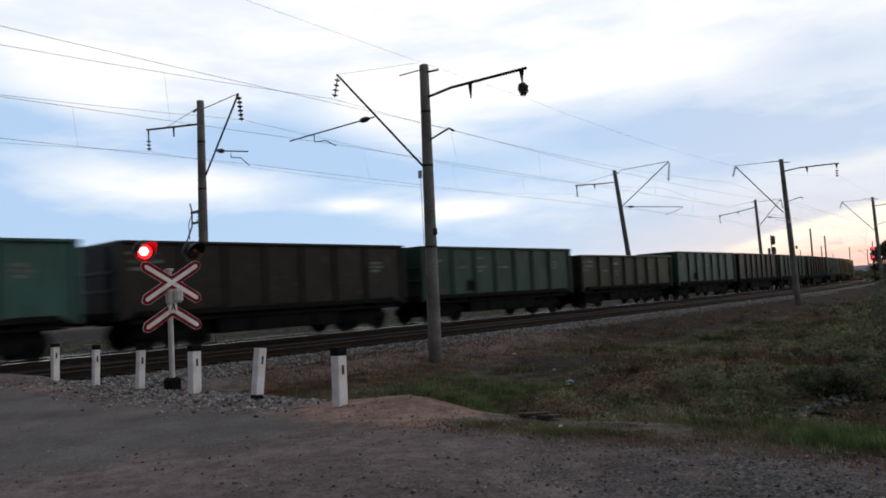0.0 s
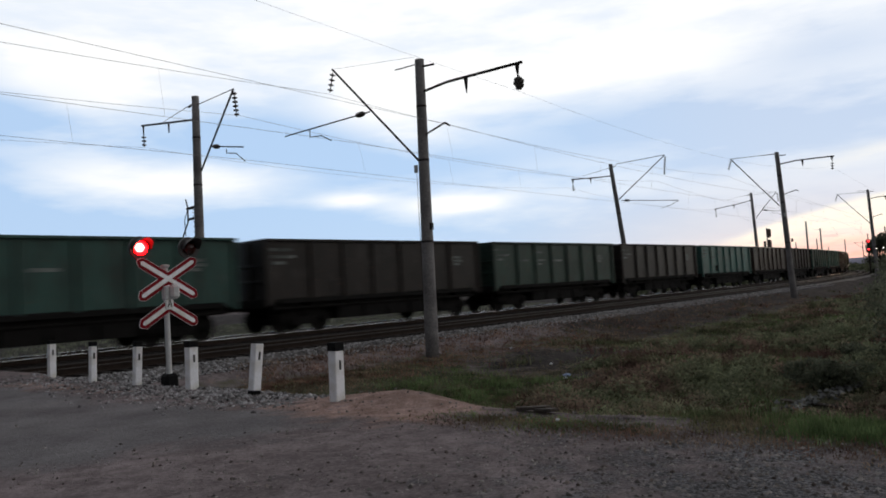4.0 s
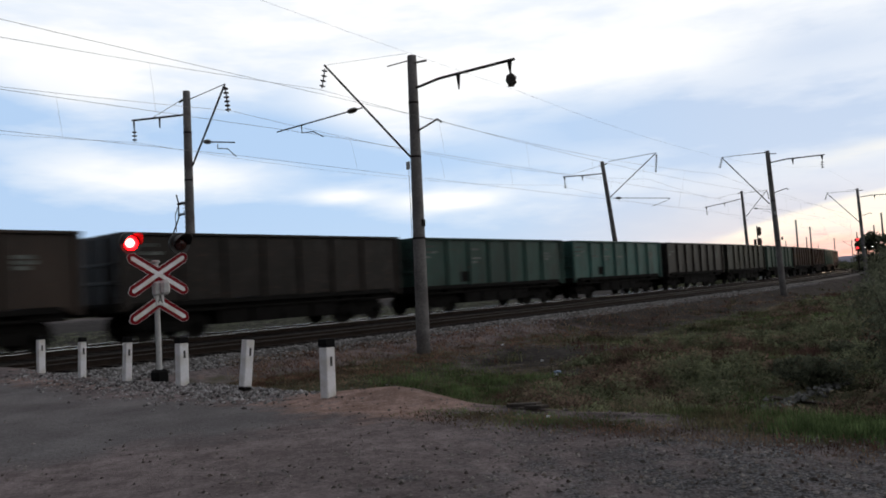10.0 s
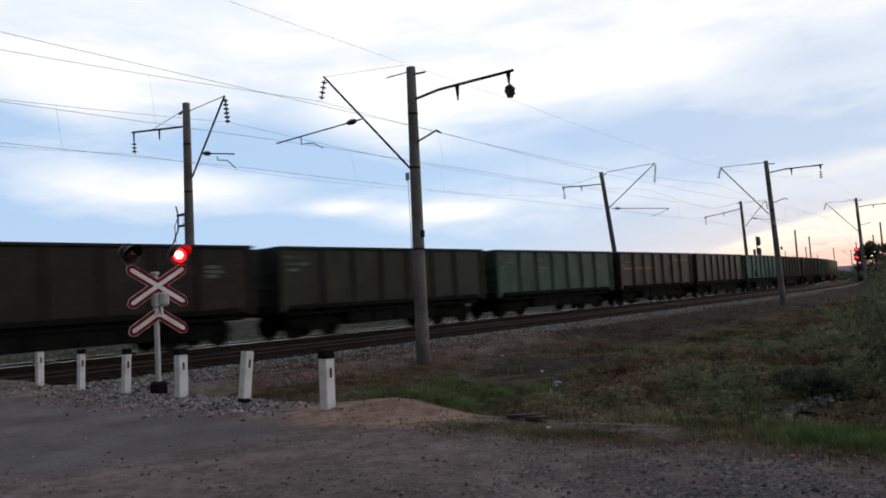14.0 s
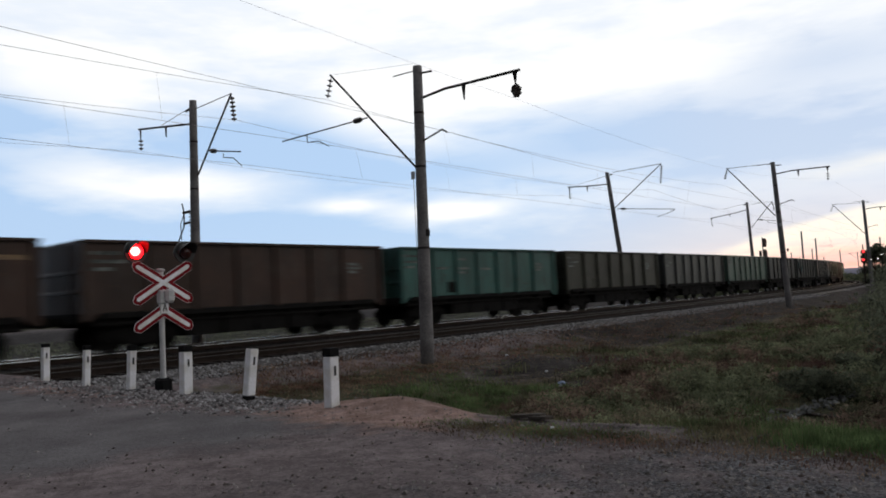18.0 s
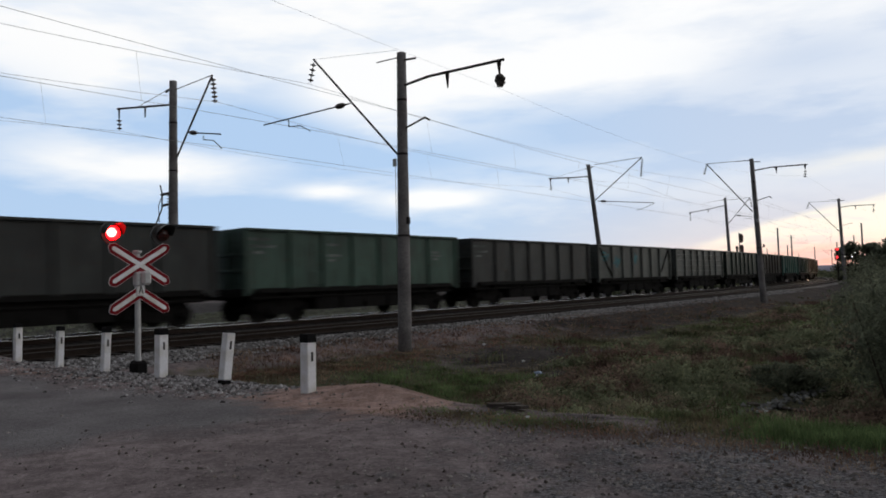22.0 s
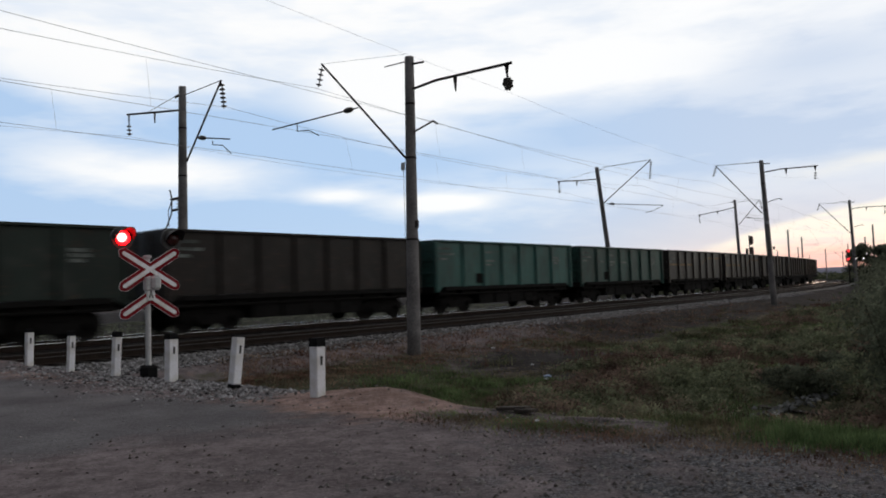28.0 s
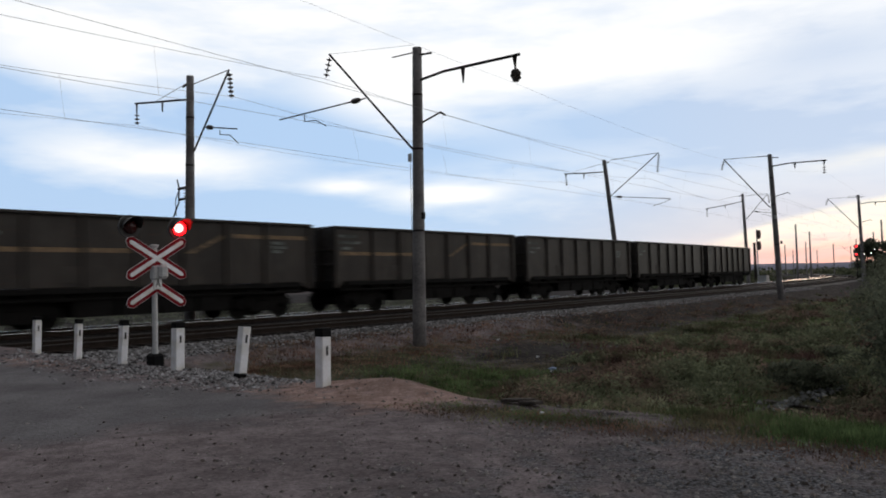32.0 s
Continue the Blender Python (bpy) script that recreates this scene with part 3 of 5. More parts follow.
def wagon(colour, top=3.54, style="plain", marks=(0, 1), load=True):
    """One wagon, its x along the track and -y the side by the road."""
    w = empty("goods_wagon")
    mat = SIDE_PAINT[colour]
    floor = 1.42
    for s in (-1, 1):
        bm = box(B(), -END, END, min(s * 1.42, s * 1.455), max(s * 1.42, s * 1.455), 1.30, top - 0.1)
        side = part("side_wall", bm, mat, w)
        if style == "ridged":
            for i in range(4):
                z = 1.62 + i * 0.45
                for a, b in zip((-END, *RIBS), (*RIBS, END)):
                    part("ridge", box(B(), a + 0.12, b - 0.12, min(s * 1.45, s * 1.54), max(s * 1.45, s * 1.54), z, z + 0.1, 0.025), mat, side)
        for x in RIBS:
            bm = B()
            vs = [(x - 0.085, 1.45), (x - 0.06, 1.575), (x + 0.06, 1.575), (x + 0.085, 1.45)]
            lo = [bm.verts.new((a, s * b, 1.24)) for a, b in vs]
            hi = [bm.verts.new((a, s * b, top - 0.1)) for a, b in vs]
            for i in range(3):
                bm.faces.new((lo[i], lo[i + 1], hi[i + 1], hi[i]))
            bm.faces.new(lo[::-1])
            bm.faces.new(hi)
            part("rib", bm, mat, side)
        for x in (-END, END):
            e = 1 if x > 0 else -1
            bm = box(B(), min(x, x - e * 0.16), max(x, x - e * 0.16), min(s * 1.40, s * 1.565), max(s * 1.40, s * 1.565), 1.02, top - 0.08, 0.02)
            plate(bm, [(x - e * 0.16, 1.02), (x - e * 0.16, 1.30), (x - e * 0.62, 1.30)], min(s * 1.42, s * 1.455), max(s * 1.42, s * 1.455))
            part("corner_post", bm, mat, side)
        bm = box(B(), -END - 0.01, END + 0.01, min(s * 1.40, s * 1.60), max(s * 1.40, s * 1.60), top - 0.1, top, 0.02)
        part("top_rail", bm, mat, side)
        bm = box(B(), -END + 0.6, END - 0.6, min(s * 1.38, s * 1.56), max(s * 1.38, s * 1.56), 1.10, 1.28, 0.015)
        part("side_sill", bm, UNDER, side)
        if style == "braced":
            for a, b in ((RIBS[0] - 0.1, -END + 0.4), (RIBS[-1] + 0.1, END - 0.4)):
                bm = B()
                tube(bm, (b, s * 1.49, top - 0.25), (a, s * 1.49, 1.45), 0.06, n=4)
                part("brace", bm, UNDER, side, "dark diagonal brace")
        if style == "striped":
            for a, b, z in ((-6.1, -0.95, 2.35), (2.7, 6.2, 2.92)):
                for p0, p1 in zip((a, *[r for r in RIBS if a < r < b]), (*[r for r in RIBS if a < r < b], b)):
                    part("stripe", box(B(), p0 + 0.12, p1 - 0.12, min(s * 1.454, s * 1.459), max(s * 1.454, s * 1.459), z, z + 0.14), STRIPE, side, "faded yellow painted stripe")
            bm = B()
            ys = (min(s * 1.454, s * 1.459), max(s * 1.454, s * 1.459))
            plate(bm, [(0.95, 2.35), (1.15, 2.35), (2.38, 2.92), (2.38, 3.04)], *ys)
            part("stripe", bm, STRIPE, side, "faded yellow slanting stripe")
        for b in marks:
            a0 = (-END, *RIBS)[b] + 0.3
            for z, l in PANEL_MARKS[b]:
                y = 1.454, 1.459
                x0 = a0 if s < 0 else -a0 - l
                part("marking", box(B(), x0, x0 + l, min(s * y[0], s * y[1]), max(s * y[0], s * y[1]), z - (3.54 - top), z + 0.11 - (3.54 - top)), MARK, side, "faded white painted lettering, unreadable")
        x0 = RIBS[1] - 0.65 if s < 0 else -RIBS[1] - 0.1
        part("hatch_plate", box(B(), x0, x0 + 0.75, min(s * 1.45, s * 1.48), max(s * 1.45, s * 1.48), 1.42, 1.92, 0.01), UNDER if "teal" in colour else mat, side, "square plate" if "teal" not in colour else "dark square plate")
        if style == "braced":
            ys = (min(s * 1.4535, s * 1.457), max(s * 1.4535, s * 1.457))
            for a, b, z0, z1 in ((-5.9, -4.4, 2.3, 3.2), (-3.9, -2.7, 1.9, 2.9), (-0.6, 0.2, 2.1, 3.2)):
                bb = B()
                n = 11
                ring = [((a + b) / 2 + (b - a) / 2 * math.cos(i * 2 * math.pi / n) * (0.75 + 0.25 * math.sin(i * 2.3)), (z0 + z1) / 2 + (z1 - z0) / 2 * math.sin(i * 2 * math.pi / n) * (0.75 + 0.25 * math.cos(i * 1.7))) for i in range(n)]
                plate(bb, ring, *ys)
                part("spray_paint", bb, GRAFFITI, side, "faded blue-green spray paint")
    for e in (-1, 1):
        x = e * END
        bm = box(B(), min(x - e * 0.10, x - e * 0.02), max(x - e * 0.10, x - e * 0.02), -1.44, 1.44, 1.30, top - 0.1)
        for y in (-0.5, 0.5):
            box(bm, min(x - e * 0.03, x + e * 0.07), max(x - e * 0.03, x + e * 0.07), y - 0.07, y + 0.07, 1.2, top - 0.1, 0.02)
        for z in (1.9, 2.5):
            box(bm, min(x - e * 0.03, x + e * 0.05), max(x - e * 0.03, x + e * 0.05), -1.42, 1.42, z, z + 0.12, 0.02)
        end = part("end_wall", bm, mat, w)
        part("top_rail", box(B(), min(x, x - e * 0.12), max(x, x - e * 0.12), -1.40, 1.40, top - 0.1, top, 0.02), mat, end)
        part("buffer_beam", box(B(), min(x - e * 0.15, x + e * 0.12), max(x - e * 0.15, x + e * 0.12), -1.42, 1.42, 0.98, 1.29, 0.02), UNDER, w)
        share("coupler", GEAR["coupler"], w, pose(e * (END - 0.16), 0, 1.06, 0, 0, 0 if e > 0 else 180))
        bm = B()
        for y in (-1.28, -0.98):
            tube(bm, (x + e * 0.1, y, 0.95), (x + e * 0.1, y, top - 0.15), 0.014, n=6)
        for i in range(6):
            tube(bm, (x + e * 0.1, -1.28, 1.1 + i * 0.38), (x + e * 0.1, -0.98, 1.1 + i * 0.38), 0.011, n=6)
        part("ladder", bm, UNDER, w, "thin steel end ladder")
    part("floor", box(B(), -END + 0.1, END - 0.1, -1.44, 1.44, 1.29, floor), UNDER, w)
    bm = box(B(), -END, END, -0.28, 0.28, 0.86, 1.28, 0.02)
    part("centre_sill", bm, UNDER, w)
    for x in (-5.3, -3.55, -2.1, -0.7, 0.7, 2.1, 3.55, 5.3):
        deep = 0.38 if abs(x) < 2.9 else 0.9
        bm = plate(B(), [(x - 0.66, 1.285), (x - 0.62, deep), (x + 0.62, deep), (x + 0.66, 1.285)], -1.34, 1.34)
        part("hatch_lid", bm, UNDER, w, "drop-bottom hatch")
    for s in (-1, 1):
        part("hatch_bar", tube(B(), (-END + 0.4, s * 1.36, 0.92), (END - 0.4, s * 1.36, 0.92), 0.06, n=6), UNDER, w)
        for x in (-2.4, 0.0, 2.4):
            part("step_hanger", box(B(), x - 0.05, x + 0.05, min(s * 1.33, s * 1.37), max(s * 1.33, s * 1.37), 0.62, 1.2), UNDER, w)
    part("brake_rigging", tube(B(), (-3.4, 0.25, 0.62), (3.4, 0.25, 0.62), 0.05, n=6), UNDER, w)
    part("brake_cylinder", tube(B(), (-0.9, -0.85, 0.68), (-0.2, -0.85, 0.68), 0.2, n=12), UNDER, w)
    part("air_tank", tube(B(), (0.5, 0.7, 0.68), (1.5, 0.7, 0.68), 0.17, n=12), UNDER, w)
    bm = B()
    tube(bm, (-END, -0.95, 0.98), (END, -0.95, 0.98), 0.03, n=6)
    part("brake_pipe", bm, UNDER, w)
    if load:
        verts, faces = [], []
        nx, ny = 26, 9
        for i in range(nx):
            for j in range(ny):
                x, y = -END + 0.12 + (2 * END - 0.24) * i / (nx - 1), -1.42 + 2.84 * j / (ny - 1)
                z = top - 0.45 + 0.22 * math.cos(x * 1.45) * math.cos(y * 0.9) + 0.06 * noise.noise((x * 2, y * 2, 0))
                verts.append((x, y, z))
        for i in range(nx - 1):
            for j in range(ny - 1):
                faces.append((i * ny + j, (i + 1) * ny + j, (i + 1) * ny + j + 1, i * ny + j + 1))
        me = bpy.data.meshes.new("coal_load")
        me.from_pydata(verts, [], faces)
        me.materials.append(COAL)
        share("coal_load", me, w, Matrix(), "heaped black coal")
    for x in (-4.33, 4.33):
        bogie(w, x)
    return w


# colour, height and kind of side, from the head of what is seen to the tail
TRAIN = (
    ("bright teal", "plain"), ("dark brown", "plain"), ("teal", "plain"), ("olive", "low"), ("teal", "plain"), ("dark brown", "plain"),
    ("green", "plain"), ("dark brown", "plain"), ("bright teal", "plain"), ("brown", "plain"), ("dark brown", "plain"), ("teal", "plain"),
    ("bright teal", "plain"), ("dark brown", "plain"), ("olive", "plain"), ("pale green", "plain"), ("red-brown", "striped"), ("red-brown", "plain"),
    ("bright teal", "plain"), ("olive", "plain"), ("dark grey", "plain"), ("pale green", "plain"), ("dark grey", "plain"), ("faded grey", "braced"),
    ("faded grey", "ridged"), ("black-green", "plain"), ("dark brown", "plain"), ("bright teal", "plain"), ("teal", "plain"), ("grey-brown", "striped"),
    ("grey-brown", "striped"), ("grey-brown", "plain"), ("grey-brown", "plain"), ("grey-brown", "plain"),
)
HOW = {"plain": "ribbed panel sides", "low": "low worn sides", "striped": "faded yellow side stripes",
       "braced": "braces and spray paint", "ridged": "horizontally ridged sides"}
WAGONS, BUILT = [], {}
for k, (colour, style) in enumerate(TRAIN):
    key = colour, style, k % 2
    if key in BUILT:
        w = copy_thing(BUILT[key], Matrix())
    else:
        marks = ((0, 1, 2, 3, 6), (0, 2, 6))[k % 2] if "teal" in colour or "green" in colour else ((0,), (0, 6))[k % 2]
        if style == "low":
            marks = (0, 1, 2, 4, 5)
        w = BUILT[key] = wagon(colour, 3.2 if style == "low" else 3.54, style, marks)
        tagged(w, f"{colour} open-top steel goods wagon with {HOW[style]}", "wagon", "wagons of the train")
    WAGONS.append(w)


def wagon_pose(u):
    a, b = Vector(line(u - 4.33)), Vector(line(u + 4.33))
    c = (a + b) / 2
    d = b - a
    return pose(c.x, c.y, 0, 0, 0, math.degrees(math.atan2(d.y, d.x)))


# ---- catenary masts ----
def disc_string(bm, a, b, n, r=0.11):
    """A string of insulator discs from a down to b."""
    a, b = Vector(a), Vector(b)
    d = (b - a) / n
    q = d.to_track_quat("Z", "Y").to_matrix()
    tube(bm, a, b, 0.022, n=6)
    for i in range(n):
        p = a + d * (i + 0.3)
        lathe(bm, [(0.03, 0.0), (r, d.length * 0.10), (r * 0.92, d.length * 0.28), (0.045, d.length * 0.42)], 10, at=p, turn=q)
    return bm


def mast_empty(u, v, top_v, top, drift_u=0.0, base_u=0.0):
    """The pole in the plane across the track: x along the track, y away from the camera's side (y = -v)."""
    m = empty("catenary_mast", pose(*line(u, 0, 0), 0, 0, heading(u)))
    z0 = ground_z(u, v) - 0.4
    bm = B()
    n, rings = 18, []
    for i in range(9):
        f = i / 8
        c = Vector((base_u + (drift_u - base_u) * f, -(v + (top_v - v) * f), z0 + (top - z0) * f))
        r = 0.225 - 0.075 * f
        rings.append([bm.verts.new(c + Vector((r * math.cos(2 * math.pi * j / n), r * math.sin(2 * math.pi * j / n), 0))) for j in range(n)])
    for p, q in zip(rings, rings[1:]):
        for j in range(n):
            bm.faces.new((p[j], p[(j + 1) % n], q[(j + 1) % n], q[j]))
    bm.faces.new(rings[0][::-1])
    bm.faces.new(rings[-1])
    pole = part("pole", bm, CONCRETE, m, "tapered grey concrete pole", smooth=True)
    for z in (0.32 * top, 0.62 * top, 0.82 * top):
        f = (z - z0) / (top - z0)
        bm = lathe(B(), [(0.232 - 0.075 * f, 0), (0.232 - 0.075 * f, 0.07)], 18, at=(base_u + (drift_u - base_u) * f, -(v + (top_v - v) * f), z))
        part("clamp_band", bm, IRON, pole, "dark steel clamp band")
    return tagged(m, "tall tapered concrete catenary mast with steel brackets", "mast", "catenary masts")


def bar(m, name, pts, r=0.035, mat=None, label=""):
    """A bent steel bar through (v, z) pairs in the mast's plane."""
    bm = B()
    for (a, b), (c, d) in zip(pts, pts[1:]):
        tube(bm, (0, -a, b), (0, -c, d), r, n=8)
    return part(name, bm, mat or IRON, m, label)


def cantilever(m, v, s, root, tip, joint, rod, arm, string=4, slack=0.0, with_rod=True, tie=0.005):
    """A slanted bracket with its tie, rod, steady arm and insulators. s: +1 if it reaches away from the camera's side."""
    bar(m, "bracket", [root, tip], 0.038, label="slanting steel bracket tube")
    bar(m, "tie_rod", [tip, (v, root[1] + (tip[1] - root[1]) * (0.97 if tie > 0.01 else 0.86))], tie)
    bm = disc_string(B(), (0, -tip[0] - 0.02, tip[1] - 0.12), (0, -tip[0] + slack, tip[1] - 0.12 - 0.17 * string), string)
    part("insulator_string", bm, PORCELAIN, m, "string of dark insulator discs")
    if not with_rod:
        return
    d0, d1 = Vector((joint[0], joint[1])), Vector((rod[0], rod[1]))
    a, b = d0.lerp(d1, 0.05), d0.lerp(d1, 0.2)
    bm = lathe(B(), [(0.03, 0.0), (0.085, 0.1), (0.10, 0.25), (0.085, 0.4), (0.03, 0.5)], 10, at=(0, -a.x, a.y),
               turn=(Vector((0, -b.x, b.y)) - Vector((0, -a.x, a.y))).to_track_quat("Z", "Y").to_matrix())
    part("rod_insulator", bm, PORCELAIN, m, "dark ribbed rod insulator")
    bar(m, "registration_rod", [joint, rod], 0.026)
    bar(m, "steady_arm", arm, 0.018)


def cross_arm(m, pts, drops, brush=False):
    """An arm on the other side of the pole with hangers and an insulator at its end."""
    bar(m, "cross_arm", pts, 0.045)
    for i, (a, b, c) in enumerate(drops):
        bm = B()
        vs = [bm.verts.new(q) for q in ((0, -a - 0.09, b), (0, -a + 0.09, b), (0.03, -a, c), (-0.03, -a, c))]
        bm.faces.new((vs[0], vs[1], vs[2]))
        bm.faces.new((vs[1], vs[0], vs[3]))
        bm.faces.new((vs[0], vs[2], vs[3]))
        bm.faces.new((vs[2], vs[1], vs[3]))
        part("hanger", bm, IRON, m)


def near_mast(u, v, top_v, top, lean, base=0.0, dz=0.0, dv=0.0, bird=False, arm=0.0, rod=True, tip=4.29, reach=12.45):
    m = mast_empty(u, v, top_v, top, lean, base)
    t = lambda *ps: [(a + dv, b + dz) for a, b in ps]
    cantilever(m, v + dv, 1, *t((8.21, 5.49), (tip, 9.43), (6.09, 7.52), (1.4, 7.51)), t((2.86, 7.5), (2.86, 7.22), (3.5, 7.16), (4.04, 6.88)), 4, 0.2, rod, 0.005 if rod else 0.02)
    cross_arm(m, t((8.45, 7.66 + arm), (9.6, 7.76 + arm), (reach, 7.69 + arm)), [(a + dv, b + dz + arm, c + dz + arm) for a, b, c in ((reach - 2.09, 7.74, 7.25), (reach - 0.17, 7.69, 7.28))])
    if bird:
        bm = B()
        bmesh.ops.create_icosphere(bm, subdivisions=4, radius=1.0)
        for q in bm.verts:
            d = q.co.copy()
            k = 1 + 0.35 * noise.noise(d * 4.0) + 0.3 * noise.noise(d * 11.0)
            q.co = Vector((d.x * 0.135 * k, -12.3 + d.y * 0.135 * k, 7.11 + d.z * 0.19 * k))
        part("insulator", bm, PORCELAIN, m, "shaggy dark insulator bundle")
    else:
        part("insulator_string", disc_string(B(), (0, 0.17 - reach - dv, 7.28 + dz + arm), (0, 0.2 - reach - dv, 6.75 + dz + arm), 3), PORCELAIN, m)
    bar(m, "top_pin", [(top_v, top - 0.12), (top_v - 1.1, top - 0.08)], 0.02)
    bar(m, "top_pin", [(top_v, top - 0.24), (top_v + 0.6, top - 0.29)], 0.035)
    bar(m, "side_bracket", t((8.3, 6.2), (9.42, 6.5), (9.6, 6.38)), 0.03)
    bar(m, "earth_wire", [(v - 0.2, 5.2), (v - 0.235, 0.2)], 0.008)
    part("number_plate", box(B(), -0.25, -0.235, -v - 0.08, -v + 0.08, 5.05, 5.3), GREY, m, "small pale plate")
    part("switch_box", box(B(), -0.06, 0.06, -v - 0.34, -v - 0.22, 3.2, 3.42, 0.01), IRON, m)
    return m


def far_mast(u, v, top_v, top, lean, base=0.0, dz=0.0, gear=False, long=False, fall=0.0):
    m = mast_empty(u, v, top_v, top, lean, base)
    t = lambda *ps: [(a, b + dz) for a, b in ps]
    reach = -7.2 if long else -7.76
    if long:
        cantilever(m, v, -1, *t((-3.28, 7.0), (0.82, 9.98), (-3.0, 6.95), (1.61, 6.4)), t((1.5, 6.42), (1.61, 6.35), (0.9, 6.1), (0.2, 5.95)), 8, 0.15, tie=0.022)
    else:
        cantilever(m, v, -1, *t((-3.14, 6.79), (-0.6, 9.67), (-2.33, 7.67), (-0.12, 7.27)), t((-1.27, 7.38), (-1.27, 7.22), (-0.6, 7.1), (-0.05, 6.7)), 6, -0.15, tie=0.018)
    cross_arm(m, t((-3.45, 9.0), (-5.0, 9.2 - fall * 0.4), (reach - 0.14, 9.58 - fall)), [(-5.56, 9.3 + dz - fall * 0.5, 8.82 + dz - fall * 0.5), (reach, 9.56 + dz - fall, 9.1 + dz - fall)])
    part("insulator_string", disc_string(B(), (0, -reach, 9.1 + dz - fall), (0, -reach - 0.02, 8.58 + dz - fall), 3), PORCELAIN, m)
    bar(m, "stay_rod", t((-3.3, 9.75), (-6.3, 9.35)), 0.012)
    bar(m, "top_pin", t((-3.3, 9.75), (-3.9, 9.6)), 0.04)
    if gear:
        # a disconnecting switch on the pole, just above the train
        bar(m, "switch_frame", [(-3.3, 5.36), (-4.35, 5.34)], 0.06)
        bar(m, "switch_frame", [(-3.3, 4.90), (-4.30, 4.88)], 0.055)
        part("insulator_string", disc_string(B(), (0, 3.72, 4.92), (0, 3.72, 5.30), 3, 0.13), PORCELAIN, m)
        part("insulator_string", disc_string(B(), (0, 3.72, 4.0), (0, 3.72, 4.84), 4, 0.10), PORCELAIN, m)
        bar(m, "switch_lever", [(-4.45, 5.75), (-4.30, 5.36), (-4.34, 4.75), (-4.95, 3.95)], 0.03)
        bar(m, "switch_lever", [(-4.3, 5.3), (-4.6, 4.9), (-4.55, 4.2)], 0.018)
    return m


near_mast(18.03, 8.3, 8.5, 8.74, 0.0, bird=True)
far_mast(17.16, -3.2, -3.36, 9.96, 0.0, -0.25, gear=True)
far_mast(54.45, -3.2, -3.55, 10.4, -0.36, 1.35, dz=0.5, long=True, fall=0.35)
near_mast(57.49, 8.3, 8.02, 9.81, 0.0, 0.4, dz=0.4, dv=-0.3, arm=0.85, rod=False, tip=5.0, reach=12.1)
far_mast(93.6, -3.2, -3.5, 10.7, 0.1, 0.2, dz=0.8, fall=1.2)
near_mast(101.6, 8.3, 8.05, 10.2, 0.0, dz=0.6, dv=-0.2, arm=0.85, rod=False, tip=4.9, reach=12.1)
near_mast(-21.5, 8.3, 8.3, 9.3, 0.0)
far_mast(-22.5, -3.2, -3.2, 9.9, 0.0)


def plain_mast(x, y, top, r=0.2, arm=0):
    """A mast far down the line, with a short bracket."""
    m = empty("far_mast", pose(x, y, 0, 0, 0, heading(150)))
    part("pole", tube(B(), (0, 0, -1.5), (0, 0, top), r, r * 0.7, n=10), CONCRETE, m)
    if arm:
        bm = tube(B(), (0, 0, top - 2.6), (0, arm * 3.0, top - 0.1), 0.05, n=6)
        tube(bm, (0, 0, top - 0.5), (0, arm * 3.0, top - 0.1), 0.03, n=6)
        part("bracket", bm, IRON, m)
        part("cross_arm", tube(B(), (0, 0, top - 0.9), (0, -arm * 3.2, top - 0.5), 0.05, n=6), IRON, m)
    return tagged(m, "concrete mast far down the line against the sunset", "mast", "catenary masts")


for way_x, way_y, way_z, dist, arm in ((0.4723, 0.9965, 0.0608, 138, 0), (0.4906, 0.9971, 0.0507, 164, 0), (0.5862, 0.996, 0.064, 134, 0), (0.5755, 0.9969, 0.0481, 176, 0),
                                       (0.522, 0.998, 0.0339, 240, 0), (0.4853, 0.9979, 0.0375, 222, 0), (0.5524, 0.9975, 0.0397, 213, 0), (0.4575, 0.998, 0.034, 250, 0),
                                       (0.545, 0.998, 0.030, 290, 1), (0.468, 0.998, 0.027, 310, 0), (0.500, 0.998, 0.026, 330, 0)):
    plain_mast(way_x * dist, way_y * dist, EYE[2] + way_z * dist, 0.2, arm)


# ---- wires ----
def hung(name, label, supports, sags, r=0.009, mat=None):
    """A wire over supports (u, v, z), with its sag in each span, as one bent bar."""
    ps = []
    for (a, b, c), (d, e, f), sag in zip(supports, supports[1:], sags):
        for i in range(14):
            q = i / 14
            ps.append(line(a + (d - a) * q, b + (e - b) * q, c + (f - c) * q - sag * 4 * q * (1 - q)))
    ps.append(line(*supports[-1]))
    bm, rings = B(), []
    for i, p in enumerate(ps):
        d = Vector(ps[min(i + 1, len(ps) - 1)]) - Vector(ps[max(i - 1, 0)])
        q = d.to_track_quat("Z", "Y").to_matrix()
        rings.append([bm.verts.new(Vector(p) + q @ Vector((r * math.cos(j * 1.2566), r * math.sin(j * 1.2566), 0))) for j in range(5)])
    for p, q in zip(rings, rings[1:]):
        for j in range(5):
            bm.faces.new((p[j], p[(j + 1) % 5], q[(j + 1) % 5], q[j]))
    ob = part(name, bm, mat or WIRE, None)
    return tagged(ob, label, "wire", "overhead wires")


